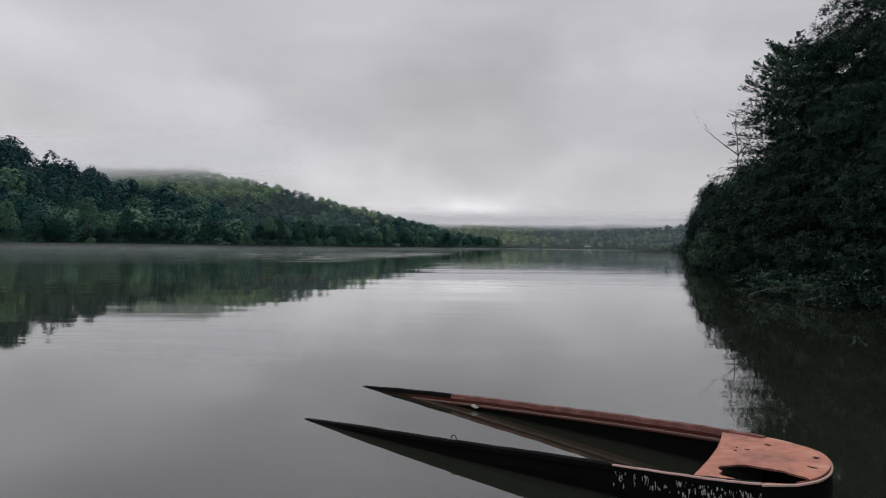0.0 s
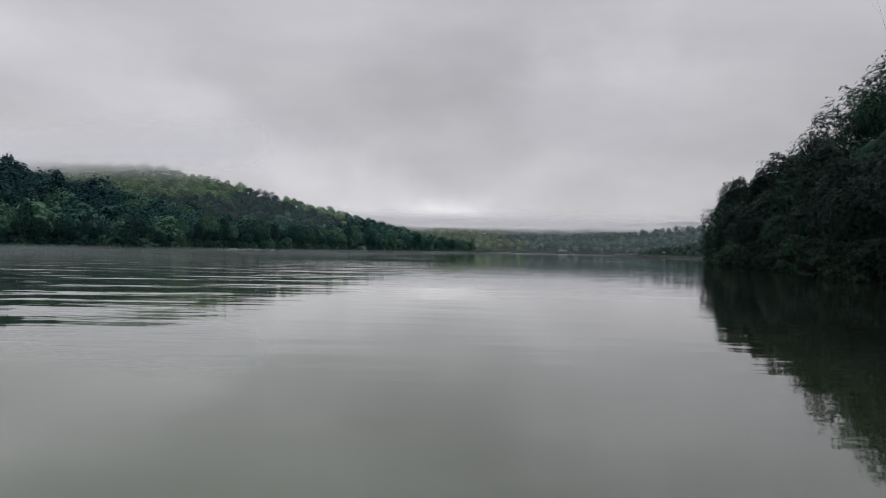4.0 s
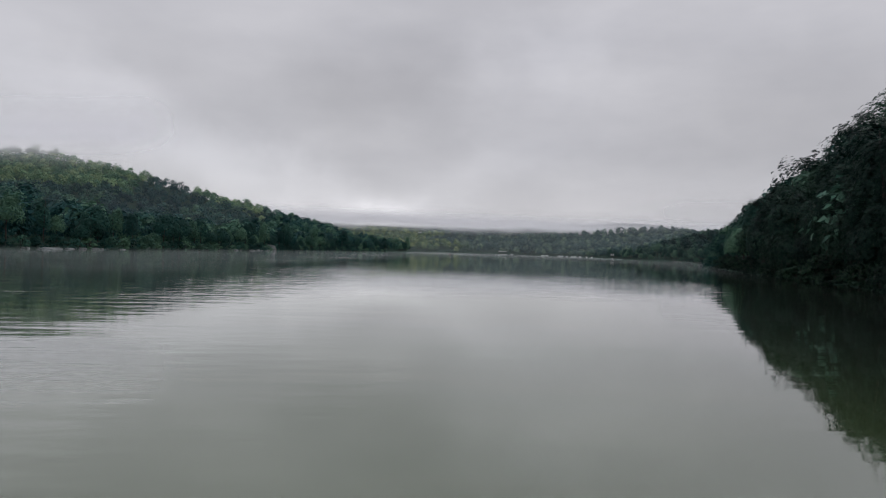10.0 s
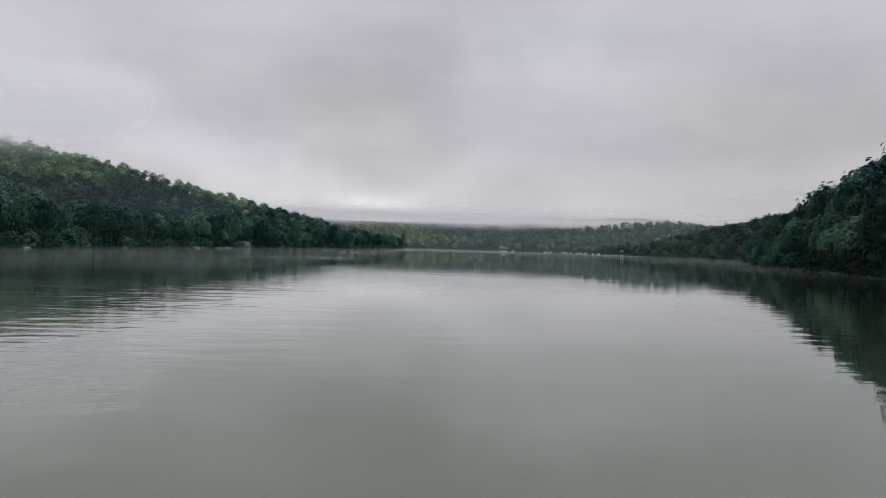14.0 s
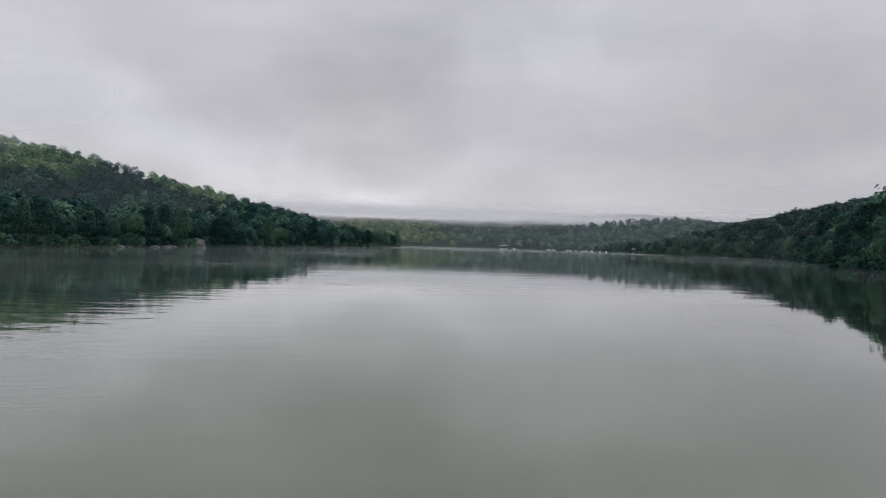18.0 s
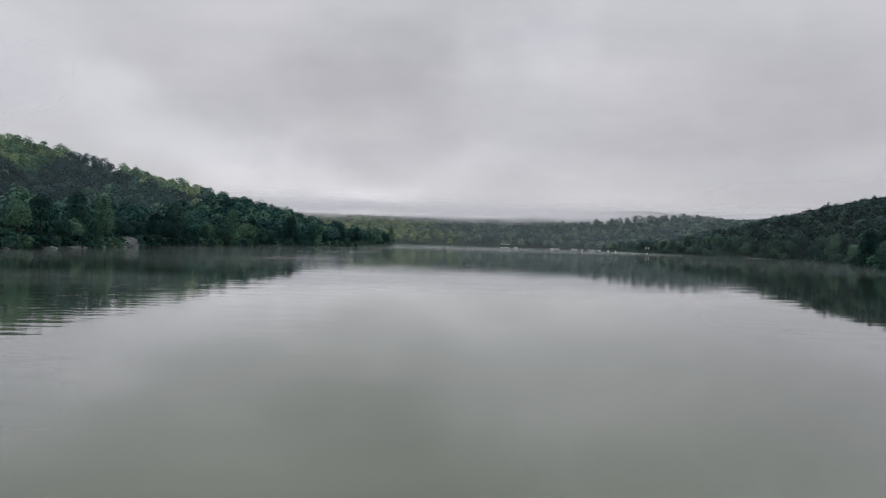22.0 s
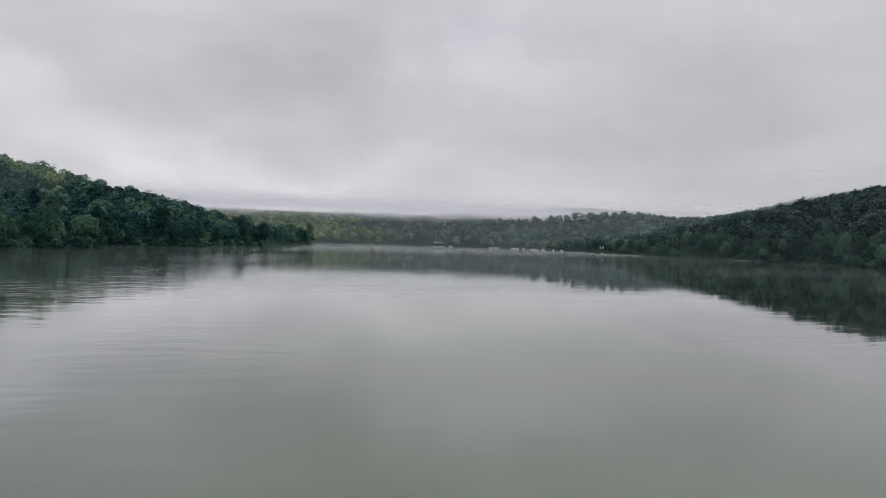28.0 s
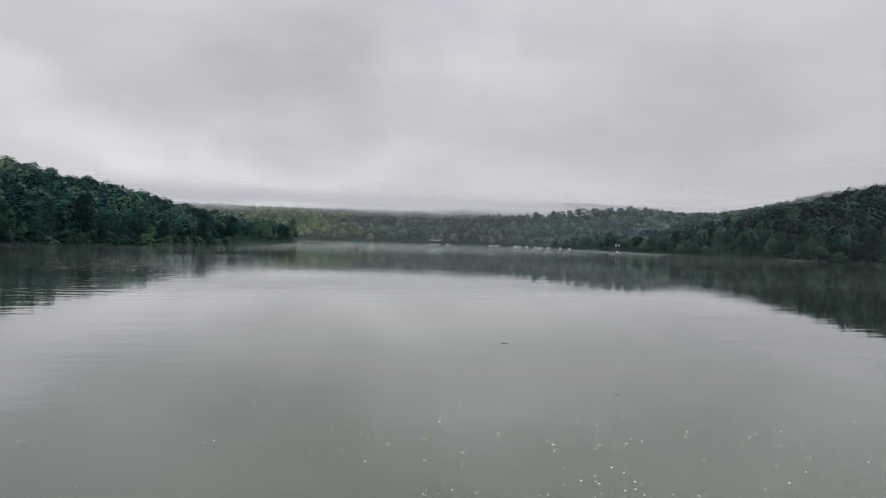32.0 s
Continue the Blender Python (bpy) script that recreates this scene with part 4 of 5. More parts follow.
def river_mist():
    """Low wisps drifting over the water, thinnest along the open channel."""
    co, faces, thick = [], [], []
    for y in (22, 31, 40, 50, 64, 78, 92, 106, 120, 134, 148, 162, 178, 194, 212, 232, 254, 278, 306, 332, 362, 396, 446, 500, 560, 620, 680, 740, 800, 850):
        xs = np.arange(-190, 250, 4.0)
        high = 0.8 if y < 340 else 0.9
        ys = y + 5 * np.sin(xs * 0.035 + y)
        mid = np.interp(ys, CHANNEL_Y, CHANNEL_X)
        open_water = np.maximum(ease(mid - xs, 8, 26), ease(xs - mid, 34, 70) * ease(ys, 120, 170)) if y < 340 else np.ones(len(xs))
        dens = open_water * (0.14 if 110 < y < 340 else 0.13)
        keep = (inland(xs, ys) < -0.5) & (dens > 0.002)
        for k in range(len(xs) - 1):
            if keep[k] and keep[k + 1]:
                i = len(co)
                co += [(xs[k], ys[k], 0.0), (xs[k + 1], ys[k + 1], 0.0), (xs[k + 1], ys[k + 1], high), (xs[k], ys[k], high)]
                thick += [dens[k], dens[k + 1], dens[k + 1], dens[k]]
                faces.append((i, i + 1, i + 2, i + 3))
    me = bpy.data.meshes.new("river_mist")
    me.from_pydata(co, [], faces)
    me.attributes.new("thick", "FLOAT", "POINT").data.foreach_set("value", np.array(thick, np.float32))
    me.attributes.new("rise", "FLOAT", "POINT").data.foreach_set("value", np.tile(np.array([0, 0, 1, 1], np.float32), len(faces)))
    me.materials.append(mist_material())
    return tagged(new("river_mist", me), "thin pale mist lying on the river", "mist", kind="stuff")


river_mist()


# ---------------------------------------------------------------- sunken canoe
def paint(name, base, worn, dark, scale=6.0, rough=0.55):
    return rough_surface(name, [(0.25, dark), (0.42, base), (0.62, base), (0.78, worn)], scale, roughness=rough, bump=0.35, dist=0.004)


CANOE_DECK = rough_surface("faded_red_paint", [(0.36, (0.19, 0.072, 0.050)), (0.46, (0.31, 0.124, 0.084)), (0.55, (0.41, 0.162, 0.100)), (0.68, (0.46, 0.250, 0.185))], 5.0, fine=5.0, roughness=0.6, bump=0.3, dist=0.003)
CANOE_IN = paint("dull_red_paint", (0.15, 0.042, 0.029), (0.26, 0.09, 0.065), (0.045, 0.020, 0.016), 9.0, 0.6)
CANOE_RIM = paint("worn_red_rim", (0.50, 0.34, 0.29), (0.72, 0.56, 0.49), (0.30, 0.11, 0.08), 18.0)
CANOE_OUT = rough_surface("black_hull", [(0.3, (0.002, 0.002, 0.0022)), (0.62, (0.004, 0.004, 0.0045)), (0.72, (0.030, 0.028, 0.027))], 7.0, gloss=0.05, roughness=0.75, bump=0.4, dist=0.004)
CANOE_ROT = rough_surface("rotten_dark_rail", [(0.3, (0.040, 0.018, 0.015)), (0.52, (0.13, 0.048, 0.036)), (0.72, (0.27, 0.14, 0.11))], 14.0, roughness=0.8, bump=0.8, dist=0.01)
CHIP = rough_surface("chipped_white_paint", [(0.3, (0.40, 0.39, 0.37)), (0.7, (0.75, 0.74, 0.71))], 30.0, bump=0.5, dist=0.003)
IRON = rough_surface("rusty_iron", [(0.3, (0.02, 0.018, 0.016)), (0.7, (0.07, 0.05, 0.04))], 40.0, roughness=0.7, metallic=0.6)

RISE, HEEL = 0.065, 0.029


def lift(x, y):
    """Height of the sheer line over the water: the bow is up, the far side a little higher."""
    return RISE * x + HEEL * y


AXIS = Vector((0.786, -0.617, 0.0))
SIDE = Vector((0.617, 0.786, 0.0))
canoe = empty("canoe", Matrix.Translation((-0.70, 3.57, 0)) @ Matrix(((AXIS.x, SIDE.x, 0, 0), (AXIS.y, SIDE.y, 0, 0), (0, 0, 1, 0), (0, 0, 0, 1))))
tagged(canoe, "half-sunken old canoe with faded red deck and black hull", "canoe")

NEAR_SIDE = [(-0.9, 0.03), (-0.4, 0.01), (0, 0), (0.5, -0.01), (1.0, -0.012), (1.5, -0.005), (2.0, 0.0), (2.2, 0.025)]
BOW = [(2.2, 0.025), (2.29, 0.075), (2.345, 0.16), (2.36, 0.27), (2.335, 0.39), (2.28, 0.48), (2.19, 0.55), (2.08, 0.60)]
FAR_SIDE = [(2.08, 0.60), (1.9, 0.645), (1.5, 0.70), (1.0, 0.745), (0.5, 0.78), (0, 0.80), (-0.34, 0.81), (-0.9, 0.80)]


def glide(pts, steps=5):
    """A smooth line through points."""
    out = []
    for i in range(len(pts) - 1):
        p0, p1, p2, p3 = (Vector(pts[max(0, min(len(pts) - 1, k))]) for k in (i - 1, i, i + 1, i + 2))
        for k in range(steps):
            t = k / steps
            out.append(0.5 * ((2 * p1) + (p2 - p0) * t + (2 * p0 - 5 * p1 + 4 * p2 - p3) * t * t + (3 * p1 - p0 - 3 * p2 + p3) * t ** 3))
    out.append(Vector(pts[-1]))
    return out


def inward(line, k):
    a, b = line[max(k - 1, 0)], line[min(k + 1, len(line) - 1)]
    d = (b - a).normalized()
    return Vector((-d.y, d.x))


def strip(line, profile, wobble=0.0, seed=1):
    """Sweeps a profile of (inward, up) along a line of the canoe."""
    r = random.Random(seed)
    bm = bmesh.new()
    rows = []
    for k, p in enumerate(line):
        n = inward(line, k)
        w = r.uniform(-wobble, wobble)
        rows.append([bm.verts.new((p.x + n.x * a, p.y + n.y * a, lift(p.x, p.y) + (h + w if h > -0.05 else h) * min(1.0, max(0.0, (lift(p.x, p.y) + 0.002) / 0.022) if h > 0 else 1.0))) for a, h in profile])
    for a, b in zip(rows, rows[1:]):
        for i in range(len(profile) - 1):
            bm.faces.new((a[i], b[i], b[i + 1], a[i + 1]))
    return bm


whole = glide(NEAR_SIDE)[:-1] + glide(BOW)[:-1] + glide(FAR_SIDE)
part("hull", strip(whole, [(0.0, 0.0), (-0.006, -0.06), (0.004, -0.16), (0.05, -0.28), (0.16, -0.38)]), CANOE_OUT, canoe, "black weathered hull side")
part("inner_side", strip(glide(FAR_SIDE), [(0.022, -0.004), (0.016, -0.03), (0.017, -0.048)], 0.002, 8), CANOE_IN, canoe, "dull red inner side")
# black below the red strip, and over the whole other inner side
part("bilge_side", strip(glide(FAR_SIDE), [(0.0175, -0.046), (0.028, -0.16), (0.07, -0.28), (0.16, -0.36)]), CANOE_OUT, canoe, "black lower inner side")
part("inner_side", strip(glide(NEAR_SIDE), [(0.022, -0.004), (0.016, -0.06), (0.028, -0.16), (0.07, -0.28), (0.16, -0.36)]), CANOE_OUT, canoe, "black inner side")
part("gunwale", strip([p for p in glide(FAR_SIDE, 8) if p.x < 0.40], [(-0.012, -0.012), (-0.010, 0.006), (0.004, 0.012), (0.026, 0.010), (0.034, -0.010)], 0.002, 13), CANOE_OUT, canoe, "blackened end of the rail")
part("gunwale", strip([p for p in glide(FAR_SIDE, 8) if p.x > 0.36], [(-0.012, -0.012), (-0.010, 0.006), (0.004, 0.012), (0.026, 0.010), (0.034, -0.010)], 0.002, 3), CANOE_ROT, canoe, "rotten dark red rail")
part("gunwale", strip(glide(NEAR_SIDE, 8), [(-0.010, -0.014), (-0.008, 0.004), (0.004, 0.008), (0.022, 0.006), (0.026, -0.012)], 0.0015, 4), CANOE_OUT, canoe, "blackened rail with pale chipped edge")
part("bow_rim", strip(glide(BOW, 6), [(-0.005, -0.003), (-0.006, 0.003), (-0.003, 0.006), (0.001, 0.004), (0.002, -0.003)], 0.0006, 5), CANOE_RIM, canoe, "pale worn rim round the bow")
part("inwale", strip(glide(FAR_SIDE, 8), [(0.030, -0.028), (0.042, -0.026), (0.036, -0.034), (0.030, -0.036)], 0.001, 6), CANOE_RIM, canoe, "pale red inner rail")
part("rim_edge", strip([p for p in glide(NEAR_SIDE, 8) if p.x > 1.70], [(-0.0115, 0.003), (-0.0115, 0.0085), (-0.0085, 0.0105), (-0.006, 0.009)], 0.001, 7), CANOE_RIM, canoe, "pale chipped edge")


def deck_bmesh():
    """The deck from its hollow front edge to the outline of the bow, with a broken hole."""
    edge = [(2.0, 0.0)] + [(p.x, p.y) for p in glide(BOW, 6)] + [(1.9, 0.645)]
    bm = bmesh.new()
    rows, cols = 64, 44
    grid, inner = [], set()
    for j in range(rows + 1):
        y = 0.003 + 0.638 * j / rows
        x0 = 1.985 - 0.13 * y + 0.025 * math.sin(math.pi * y / 0.62) + 0.002 * noise.noise((y * 40, 0, 0))
        x1 = float(np.interp(y, [p[1] for p in edge], [p[0] for p in edge])) - 0.002
        line = []
        for i in range(cols + 1):
            x, v = x0 + (max(x1, x0 + 0.004) - x0) * i / cols, y
            du, dv = (x - 2.17) / 0.135, (v - 0.105) / 0.075
            a, far = math.atan2(dv, du), math.hypot(du, dv)
            rim = 1 + 0.08 * math.sin(3 * a + 1) + 0.05 * math.sin(7 * a) + 0.05 * noise.noise((a * 3, 5, 0))
            if far < rim:
                x, v = 2.17 + 0.135 * rim * math.cos(a), 0.105 + 0.075 * rim * math.sin(a)
            bv = bm.verts.new((x, v, lift(x, v) + 0.004 + 0.010 * math.sin(max(0, min(1, v / 0.6)) * math.pi) + 0.0012 * noise.noise((x * 14, v * 14, 2))))
            if far < rim:
                inner.add(bv)
            line.append(bv)
        grid.append(line)
    for j in range(rows):
        for i in range(cols):
            q = (grid[j][i], grid[j][i + 1], grid[j + 1][i + 1], grid[j + 1][i])
            if not all(v in inner for v in q):
                bm.faces.new(q)
    bmesh.ops.delete(bm, geom=[v for v in bm.verts if not v.link_faces], context="VERTS")
    bmesh.ops.dissolve_degenerate(bm, edges=bm.edges[:], dist=0.0005)
    rims = [e for e in bm.edges if len(e.link_faces) == 1]
    below = {}
    for e in rims:
        for v in e.verts:
            if v not in below:
                below[v] = bm.verts.new(v.co - Vector((0, 0, 0.006)))
    for e in rims:
        a, b = e.verts
        bm.faces.new((a, b, below[b], below[a]))
    for f in bm.faces:
        f.smooth = True
    return bm


deck = part("bow_deck", deck_bmesh(), CANOE_DECK, canoe, "faded pinkish red deck with a broken hole")


def blot(x, y, w, h, seed):
    r = random.Random(seed)
    bm = bmesh.new()
    z = lift(x, y) + 0.0055 + 0.010 * math.sin(max(0, min(1, y / 0.6)) * math.pi)
    low = [bm.verts.new((x + math.cos(k * 0.6283) * w * r.uniform(0.7, 1.1), y + math.sin(k * 0.6283) * h * r.uniform(0.7, 1.1), z)) for k in range(10)]
    up = [bm.verts.new(v.co + Vector((0, 0, 0.0015))) for v in low]
    bm.faces.new(up)
    for k in range(10):
        bm.faces.new((low[k], low[(k + 1) % 10], up[(k + 1) % 10], up[k]))
    return bm


# raised dark discs: the shade inside small deck holes, put in as colour
for k, (x, y, w, h) in enumerate([(2.115, 0.47, 0.012, 0.008), (2.07, 0.36, 0.010, 0.005), (2.035, 0.33, 0.006, 0.004), (2.03, 0.37, 0.004, 0.003), (2.30, 0.36, 0.012, 0.012), (2.31, 0.24, 0.016, 0.004)]):
    part("screw_hole", blot(x, y, w, h, k), IRON, deck, "dark disc standing in for a small hole")
r_chip = random.Random(9)
for k in range(150):
    x = r_chip.choice([1.74, 1.83, 1.87, 1.95, 2.02, 2.03, 2.06, 2.14, 2.15, 2.2]) + r_chip.gauss(0, 0.03)
    bm = bmesh.new()
    w, h = r_chip.uniform(0.0006, 0.0024), r_chip.uniform(0.003, 0.016)
    top = -0.012 - r_chip.uniform(0, 0.05)
    p = [bm.verts.new((x + dx * w + r_chip.uniform(-0.002, 0.002), -0.012, lift(x, 0) + top - dz * h)) for dx, dz in ((-1, 0), (0.2, -0.2), (1, 0.1), (0.7, 1), (-0.4, 1.1))]
    f = bm.faces.new(p)
    bmesh.ops.solidify(bm, geom=[f], thickness=0.003)
    part("paint_chip", bm, CHIP, canoe)
bm = bmesh.new()
tube(bm, [(0.955 + 0.015 * math.cos(a), 0.012, lift(0.955, 0.012) + 0.006 + 0.017 * math.sin(a)) for a in [k * math.pi / 10 for k in range(11)]], [0.0024] * 11, 6)
part("ring", bm, IRON, canoe, "rusty iron ring")
# small lump added to stand for a whitish stain on the rail
bm = bmesh.new()
bmesh.ops.create_icosphere(bm, subdivisions=2, radius=0.013)
for v in bm.verts:
    v.co += Vector((noise.noise(v.co * 60), noise.noise(v.co * 60 + Vector((7, 0, 0))), noise.noise(v.co * 60 + Vector((0, 9, 0))))) * 0.009
    v.co = Vector((v.co.x * 1.6 + 0.55, v.co.y * 0.6 + 0.742, v.co.z + lift(0.55, 0.742) - 0.036))
part("barnacle_clump", bm, CHIP, canoe, "whitish stain on the rail")


# ---------------------------------------------------------------- dead tree, driftwood, rocks
def twig(bm, p, d, length, radius, depth, r):
    p, d = Vector(p), Vector(d).normalized()
    pts, rad = [p], [radius]
    for k in range(5):
        d = (d + Vector((r.uniform(-1, 1), r.uniform(-1, 1), r.uniform(-0.5, 0.9))) * 0.16).normalized()
        pts.append(pts[-1] + d * length / 5)
        rad.append(radius * (1 - 0.17 * (k + 1)))
        if depth > 0 and k >= 1 and r.random() < 0.8:
            e = (d + Vector((r.uniform(-1, 1), r.uniform(-1, 1), r.uniform(-0.3, 0.9))) * 0.8).normalized()
            twig(bm, pts[-1], e, length * r.uniform(0.35, 0.6), rad[-1] * 0.6, depth - 1, r)
    tube(bm, pts, rad, 5)


def dead_tree(x, y, z, height, seed, reach):
    root = empty("dead_tree", pose(x, y, z))
    r = random.Random(seed)
    bm = bmesh.new()
    pts = [(0.12 * math.sin(k), 0.1 * math.cos(1.7 * k), -0.5 + (height * 0.72 + 0.5) * k / 6) for k in range(7)]
    tube(bm, pts, [0.12 * (1 - 0.1 * k) for k in range(7)], 7)
    part("trunk", bm, DEAD_WOOD, root)
    top = Vector(pts[-1])
    for d, l in (((-reach, 0.0, 0.62), height * 0.36), ((-0.10, 0.05, 1), height * 0.32), ((0.55, 0.2, 0.9), height * 0.26)):
        bm = bmesh.new()
        twig(bm, top - Vector((0, 0, 0.2)), d, l, 0.055, 3, r)
        part("limb", bm, DEAD_WOOD, root)
    return tagged(root, "bare grey dead tree standing among leafy trees on the bank", "tree")


dead_tree(25.6, 60.0, 0.9, 11.8, 4, 0.85)


def drift_log(x, y, yaw, length, radius, seed):
    root = empty("driftwood_log", pose(x, y, 0.0, 0, 0, yaw))
    r = random.Random(seed)
    bm = bmesh.new()
    n = 8
    tube(bm, [(length * (k / n - 0.5), 0.05 * length * math.sin(2.2 * k / n + seed) * 0.5, 0.02 + 0.05 * math.sin(k * 1.3 + seed) * radius * 4) for k in range(n + 1)], [radius * (1 - 0.6 * k / n) * r.uniform(0.9, 1.1) for k in range(n + 1)], 7)
    part("stem", bm, DEAD_WOOD, root)
    for k in range(3):
        bm = bmesh.new()
        twig(bm, (length * r.uniform(-0.1, 0.4), 0, 0.02), (0.6, r.choice([-1, 1]) * 0.6, r.uniform(0.1, 0.6)), length * 0.22, radius * 0.4, 1, r)
        part("branch", bm, DEAD_WOOD, root)
    return tagged(root, "pale grey driftwood log lying at the water's edge", "log", "driftwood along the bank")




def fallen_branch(x, y, yaw, length, seed):
    root = empty("fallen_branch", pose(x, y, 0.0, 0, 0, yaw))
    r = random.Random(seed)
    q = np.random.default_rng(seed)
    bm = bmesh.new()
    tube(bm, [(length * (k / 7 - 0.5), 0.06 * length * math.sin(k * 0.9), 0.02 + 0.16 * length * math.sin(k / 7 * 2.6) * 0.5) for k in range(8)], [0.045 * (1 - 0.1 * k) for k in range(8)], 6)
    part("stem", bm, WET, root)
    for k in range(5):
        bm = bmesh.new()
        twig(bm, (length * r.uniform(-0.4, 0.4), 0, 0.12), (r.uniform(-0.8, 0.8), r.choice([-1, 1]) * 0.7, r.uniform(0.0, 0.4)), length * r.uniform(0.25, 0.45), 0.012, 1, r)
        part("branch", bm, DEAD_WOOD if k % 2 else WET, root, "pale bare stick" if k % 2 else "")
    p = np.stack([q.uniform(-0.5, 0.45, 420) * length, q.normal(size=420) * 0.16 * length, 0.06 + np.abs(q.normal(size=420)) * 0.10 * length], 1)
    leaves = new("leaves", quad_mesh("leaves", leaves_at(p, 1.0, 0.13, q), LEAF_BRIGHT))
    leaves.parent = root
    return tagged(root, "leafy fallen branch with pale sticks lying in the shallows", "branch", "driftwood along the bank")


fallen_branch(7.0, 13.6, 15, 2.2, 3)
fallen_branch(7.4, 11.6, -10, 2.6, 8)
drift_log(41.0, 106.5, 64, 6.5, 0.14, 5)
drift_log(33.8, 90.5, 60, 3.5, 0.09, 6)
drift_log(94.0, 235.0, 66, 6.0, 0.16, 7)
drift_log(219.0, 512.0, 85, 14.0, 0.25, 8)


def boulder(x, y, sx, sy, sz, seed, flat=0.0):
    bm = bmesh.new()
    bmesh.ops.create_icosphere(bm, subdivisions=3, radius=1.0)
    off = Vector((seed * 3.1, seed * 1.7, 0))
    for v in bm.verts:
        d = v.co.normalized()
        k = 1 + 0.30 * noise.noise(d * 1.3 + off) + 0.14 * noise.noise(d * 3.2 + off)
        c = d * k
        c.z = min(c.z, 0.95 + 0.25 * noise.noise(d * 2 + off) - 0.3 * d.x)
        v.co = Vector((c.x * sx, c.y * sy, c.z * sz))
    ob = part("boulder", bm, ROCK)
    ob.matrix_basis = pose(x, y, 0.1 * sz, 0, 0, seed * 47 % 360)
    return tagged(ob, "pale grey weathered boulder at the foot of the wooded bank", "boulder", "boulders along the opposite bank")


boulder(-25.8, 372.5, 2.4, 3.2, 2.1, 1)
boulder(-26.8, 369.0, 1.4, 1.8, 1.5, 2)
boulder(-25.5, 378.5, 1.0, 1.8, 0.8, 3)
r_rock = random.Random(3)
for k in range(9):
    y = 322 + k * 5.2 + r_rock.uniform(-2.4, 2.4)
    x = float(np.interp(y, [290, 335, 375], [-38, -28, -24])) + r_rock.uniform(-0.4, 0.6)
    boulder(x, y, r_rock.uniform(0.3, 0.8), r_rock.uniform(0.5, 1.3), r_rock.uniform(0.22, 0.5), k + 5)
for k in range(8):
    y = 226 + k * 3.6 + r_rock.uniform(-1, 1)
    x = float(np.interp(y, [222, 252], [-56, -46])) + r_rock.uniform(0, 0.8)
    boulder(x, y, r_rock.uniform(0.4, 1.1), r_rock.uniform(0.5, 1.5), r_rock.uniform(0.18, 0.42), k + 20)

# ---------------------------------------------------------------- river marks and the far landing
WHITE = rough_surface("weathered_white_paint", [(0.3, (0.42, 0.42, 0.41)), (0.7, (0.60, 0.60, 0.58))], 2.0, bump=0.1)
STEEL = rough_surface("dark_steel", [(0.3, (0.03, 0.03, 0.032)), (0.7, (0.08, 0.08, 0.08))], 3.0, roughness=0.6, metallic=0.5)
BUOY_RED = rough_surface("faded_red_buoy", [(0.3, (0.05, 0.018, 0.014)), (0.7, (0.11, 0.035, 0.026))], 3.0, roughness=0.55)
GREY_ROOF = rough_surface("pale_roof", [(0.3, (0.5, 0.5, 0.5)), (0.7, (0.72, 0.72, 0.72))], 1.0, roughness=0.5)


def box(name, x0, x1, y0, y1, z0, z1, mat, parent, bevel=0.02, label=""):
    bm = bmesh.new()
    bmesh.ops.create_cube(bm, size=1.0)
    for v in bm.verts:
        v.co = Vector((x0 + (v.co.x + 0.5) * (x1 - x0), y0 + (v.co.y + 0.5) * (y1 - y0), z0 + (v.co.z + 0.5) * (z1 - z0)))
    bmesh.ops.bevel(bm, geom=bm.edges[:], offset=bevel, segments=1, affect="EDGES")
    return part(name, bm, mat, parent, label)


def lathe(name, rings, mat, parent, sides=14, label=""):
    bm = bmesh.new()
    tube(bm, [(0, 0, z) for r, z in rings], [r for r, z in rings], sides)
    return part(name, bm, mat, parent, label)


mark = tagged(empty("channel_marker", pose(227.0, 646.0, 0, 0, 0, -28)), "steel channel marker post with two white boards", "marker")
lathe("post", [(0.14, -2.0), (0.14, 4.4), (0.10, 4.45)], STEEL, mark)
lathe("footing", [(0.5, -1.0), (0.5, 0.35), (0.4, 0.45)], WHITE, mark, label="white concrete footing")
box("board", -1.25, -0.45, -0.22, -0.16, 2.9, 4.4, WHITE, mark)
box("board", 0.35, 1.25, -0.22, -0.16, 2.9, 4.4, WHITE, mark)

buoy = tagged(empty("river_buoy", pose(66.6, 501.7, 0)), "dull dark red can buoy floating in the river", "buoy")
buoy.scale = (0.7, 0.7, 0.7)
lathe("float", [(0.30, -0.5), (0.42, -0.2), (0.42, 0.75), (0.36, 0.85)], BUOY_RED, buoy)
lathe("top_cone", [(0.36, 0.85), (0.14, 1.35), (0.05, 1.45)], BUOY_RED, buoy)
lathe("lifting_eye", [(0.04, 1.44), (0.07, 1.52), (0.03, 1.6)], STEEL, buoy, 8)


def boat_house(x, y, yaw, w, d, h):
    root = tagged(empty("floating_shelter", pose(x, y, 0, 0, 0, yaw)), "white floating boat shelter moored at the far shore", "boathouse")
    box("pontoon", -w / 2, w / 2, -d / 2, d / 2, -0.3, 0.45, WHITE, root)
    box("roof", -w / 2 - 0.4, w / 2 + 0.4, -d / 2 - 0.4, d / 2 + 0.4, h, h + 0.55, GREY_ROOF, root, 0.1)
    for i in (-1, 0, 1):
        for j in (-1, 1):
            box("post", i * (w / 2 - 0.3) - 0.12, i * (w / 2 - 0.3) + 0.12, j * (d / 2 - 0.3) - 0.12, j * (d / 2 - 0.3) + 0.12, 0.45, h, STEEL, root)
    return root


boat_house(183, 872, -14, 8.5, 5, 3.2)


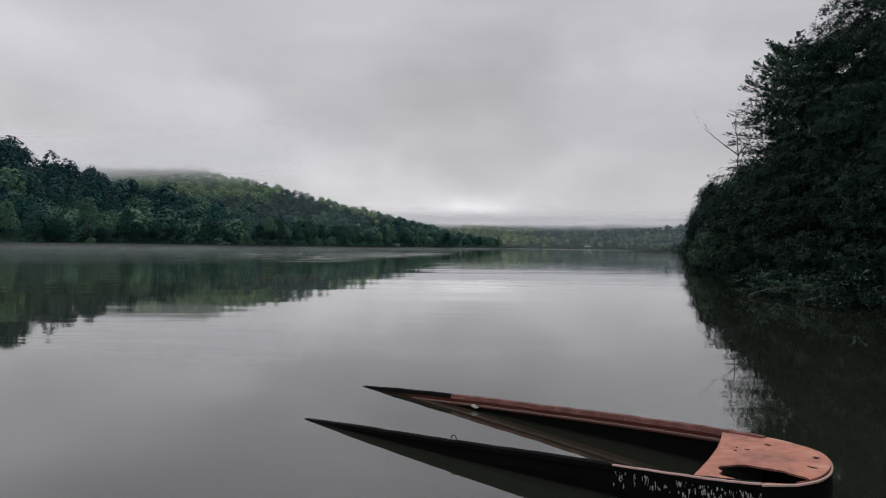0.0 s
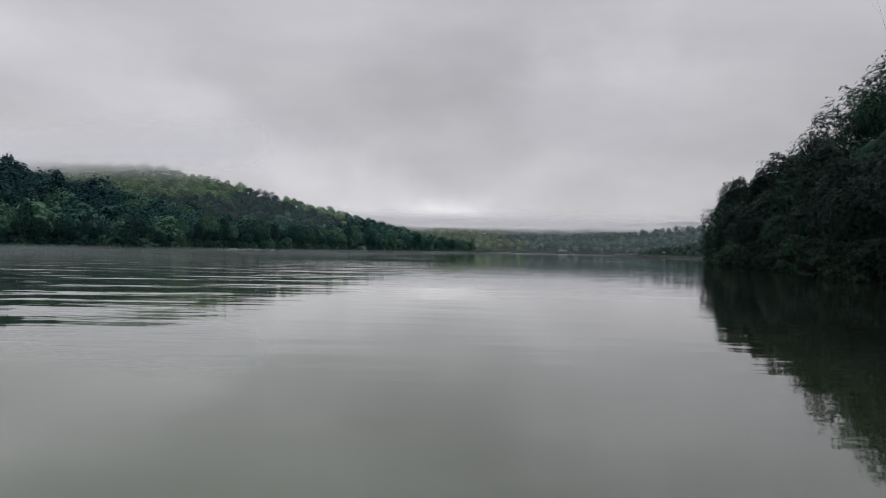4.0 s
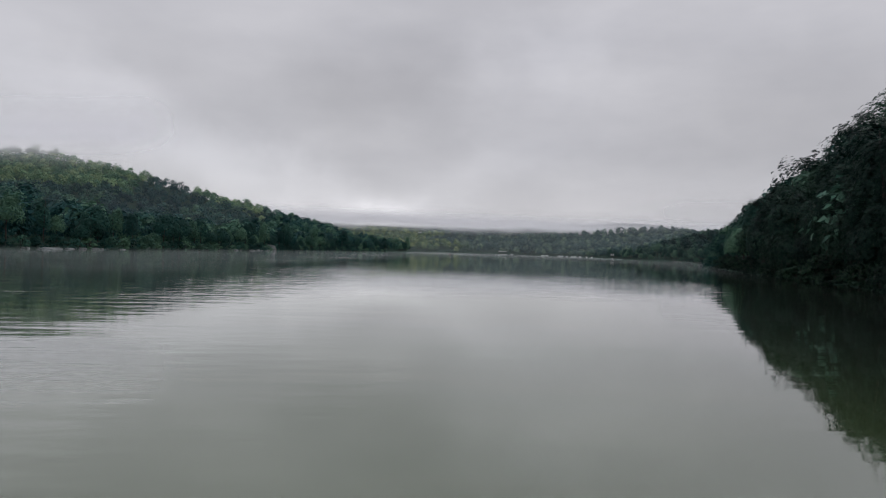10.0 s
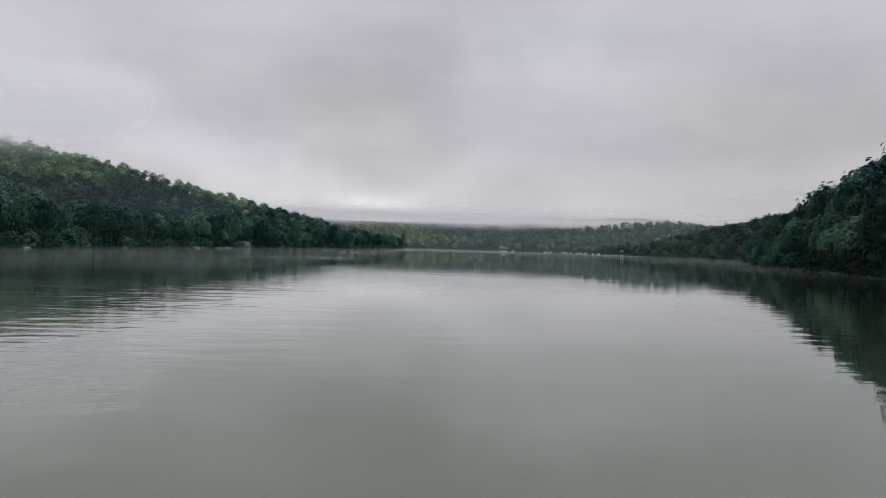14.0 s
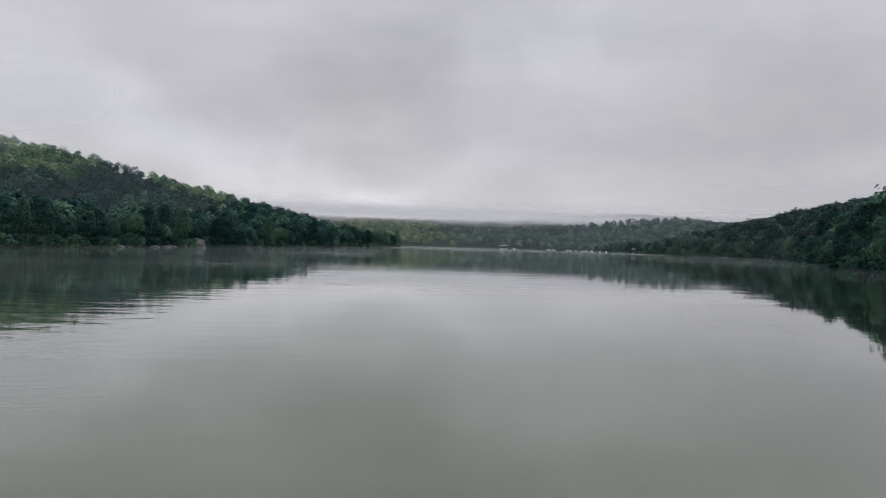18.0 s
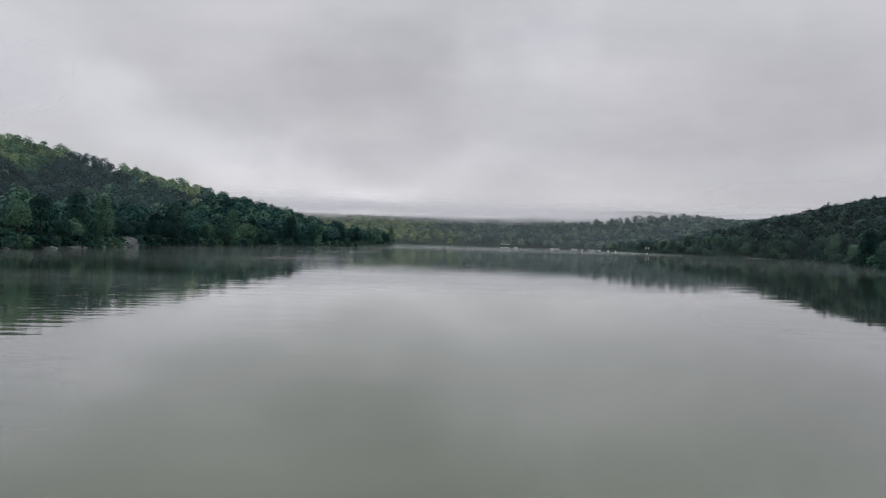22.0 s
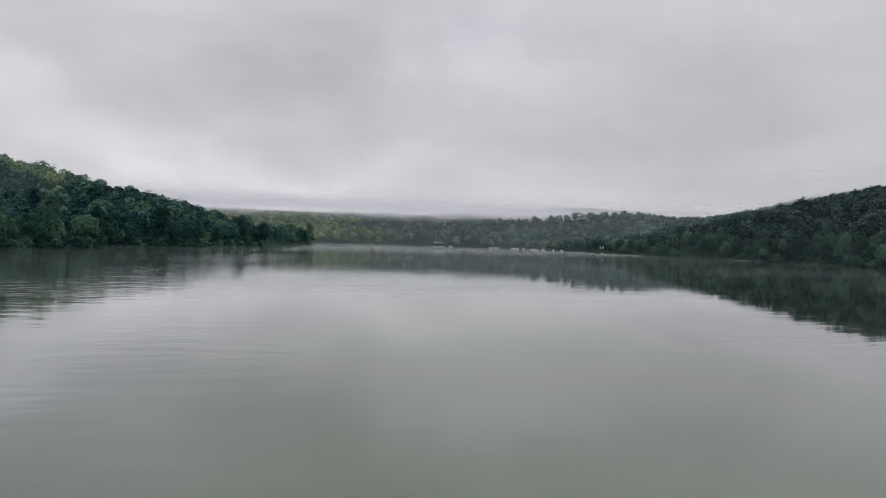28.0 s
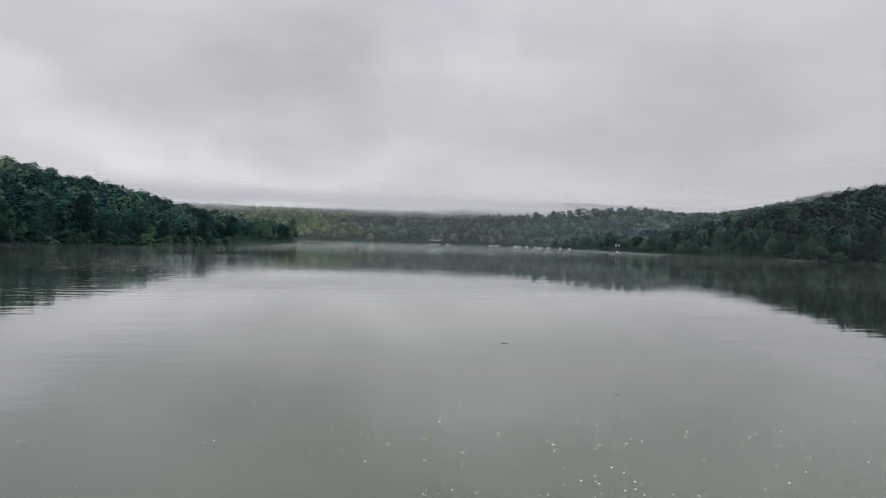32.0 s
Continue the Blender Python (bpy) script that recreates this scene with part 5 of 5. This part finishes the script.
def pontoon_boat(x, y, yaw, length):
    root = tagged(empty("moored_boat", pose(x, y, 0, 0, 0, yaw)), "small white boat moored at the far landing", "boat", "boats at the far landing")
    bm = bmesh.new()
    rings = []
    for k in range(7):
        t = k / 6
        w = length * 0.17 * (1 - max(0, t - 0.55) ** 2 * 4.6)
        rings.append([bm.verts.new((length * (t - 0.5), a * w, z)) for a, z in ((-1, 0.5 + 0.2 * t), (-0.8, 0.05), (0, -0.25), (0.8, 0.05), (1, 0.5 + 0.2 * t))])
    for a, b in zip(rings, rings[1:]):
        for i in range(4):
            bm.faces.new((a[i], b[i], b[i + 1], a[i + 1]))
        bm.faces.new((a[0], a[4], b[4], b[0]))
    bm.faces.new(rings[0])
    bm.faces.new(rings[-1][::-1])
    part("hull", bm, WHITE, root)
    box("cabin", -length * 0.25, length * 0.1, -length * 0.11, length * 0.11, 0.55, 1.05, GREY_ROOF, root, 0.08)
    return root


r_boat = random.Random(5)
LANDING = [(215, 868), (242, 810), (246, 730), (233, 650)]
for t in (0.40, 0.52, 0.80, 0.90, 1.02, 1.22, 1.30, 1.47, 1.72, 1.90):
    i, f = int(t), t - int(t)
    x = LANDING[i][0] * (1 - f) + LANDING[i + 1][0] * f - r_boat.uniform(1.5, 3.5)
    y = LANDING[i][1] * (1 - f) + LANDING[i + 1][1] * f
    pontoon_boat(x, y, 96 + r_boat.uniform(-25, 25), r_boat.uniform(3.6, 6.5))
pontoon_boat(193, 868, -20, 4.0)

# ---------------------------------------------------------------- flecks of foam and floating twigs
FOAM = rough_surface("foam", [(0.3, (0.62, 0.63, 0.58)), (0.7, (0.85, 0.85, 0.80))], 20.0, roughness=0.6)


def foam_flecks(count, seed):
    r = np.random.default_rng(seed)
    out = []
    while len(out) < count:
        u, v = r.uniform(-15, 20), 1.5 + r.normal() * (4.0 if r.random() < 0.75 else 8.0)
        x, y = 40.0 + 0.45 * u + 0.89 * v, 310.0 + 0.89 * u - 0.45 * v
        if r.random() > 0.55 + 1.1 * noise.noise((x * 0.5, y * 0.5, 4.0)):
            continue
        s = 0.004 + 0.008 * r.random() ** 2
        a = r.uniform(0, 6.28)
        q = []
        for k in range(6):
            t = a + k * math.pi / 3
            e = s * r.uniform(0.55, 1.2)
            q.append((x + 1.7 * e * math.cos(t), y + e * math.sin(t), 0.003 + 0.003 * r.random()))
        out.append(q)
    return np.array(out)


foam_ob = new("foam_flecks", quad_mesh("foam_flecks", foam_flecks(3600, 3), FOAM))
tagged(foam_ob, "small pale flecks of foam drifting on the water", "foam", kind="stuff")


def floating_twig(x, y, yaw, length, radius, seed, forked=True):
    root = tagged(empty("floating_twig", pose(x, y, 0.0, 0, 0, yaw)), "short dark wet twig floating on the river", "twig", "twigs floating on the river")
    r = random.Random(seed)
    bm = bmesh.new()
    tube(bm, [(length * (k / 6 - 0.5), 0.12 * length * math.sin(k * 0.8 + seed), 0.004 + 0.004 * math.sin(k + seed)) for k in range(7)], [radius * (1 - 0.1 * k) for k in range(7)], 6)
    part("stem", bm, WET, root)
    if forked:
        bm = bmesh.new()
        tube(bm, [(length * 0.05, 0.02 * length, 0.006), (length * 0.25, 0.22 * length, 0.012), (length * 0.36, 0.27 * length, 0.006)], [radius * 0.7, radius * 0.5, radius * 0.25], 5)
        part("fork", bm, WET, root)
    return root


floating_twig(48.3, 332.5, 10, 0.22, 0.014, 1, False)
floating_twig(40.4, 314.5, -30, 0.42, 0.008, 2)
floating_twig(40.9, 314.9, 20, 0.06, 0.008, 3, False)
floating_twig(37.2, 310.6, 5, 0.22, 0.007, 4)
floating_twig(36.8, 309.5, -12, 0.26, 0.008, 5)
floating_twig(48.2, 325.2, 0, 0.10, 0.008, 9, False)
floating_twig(15.4, 207.6, 4, 0.80, 0.016, 6)
floating_twig(16.2, 207.3, -8, 0.20, 0.022, 7, False)
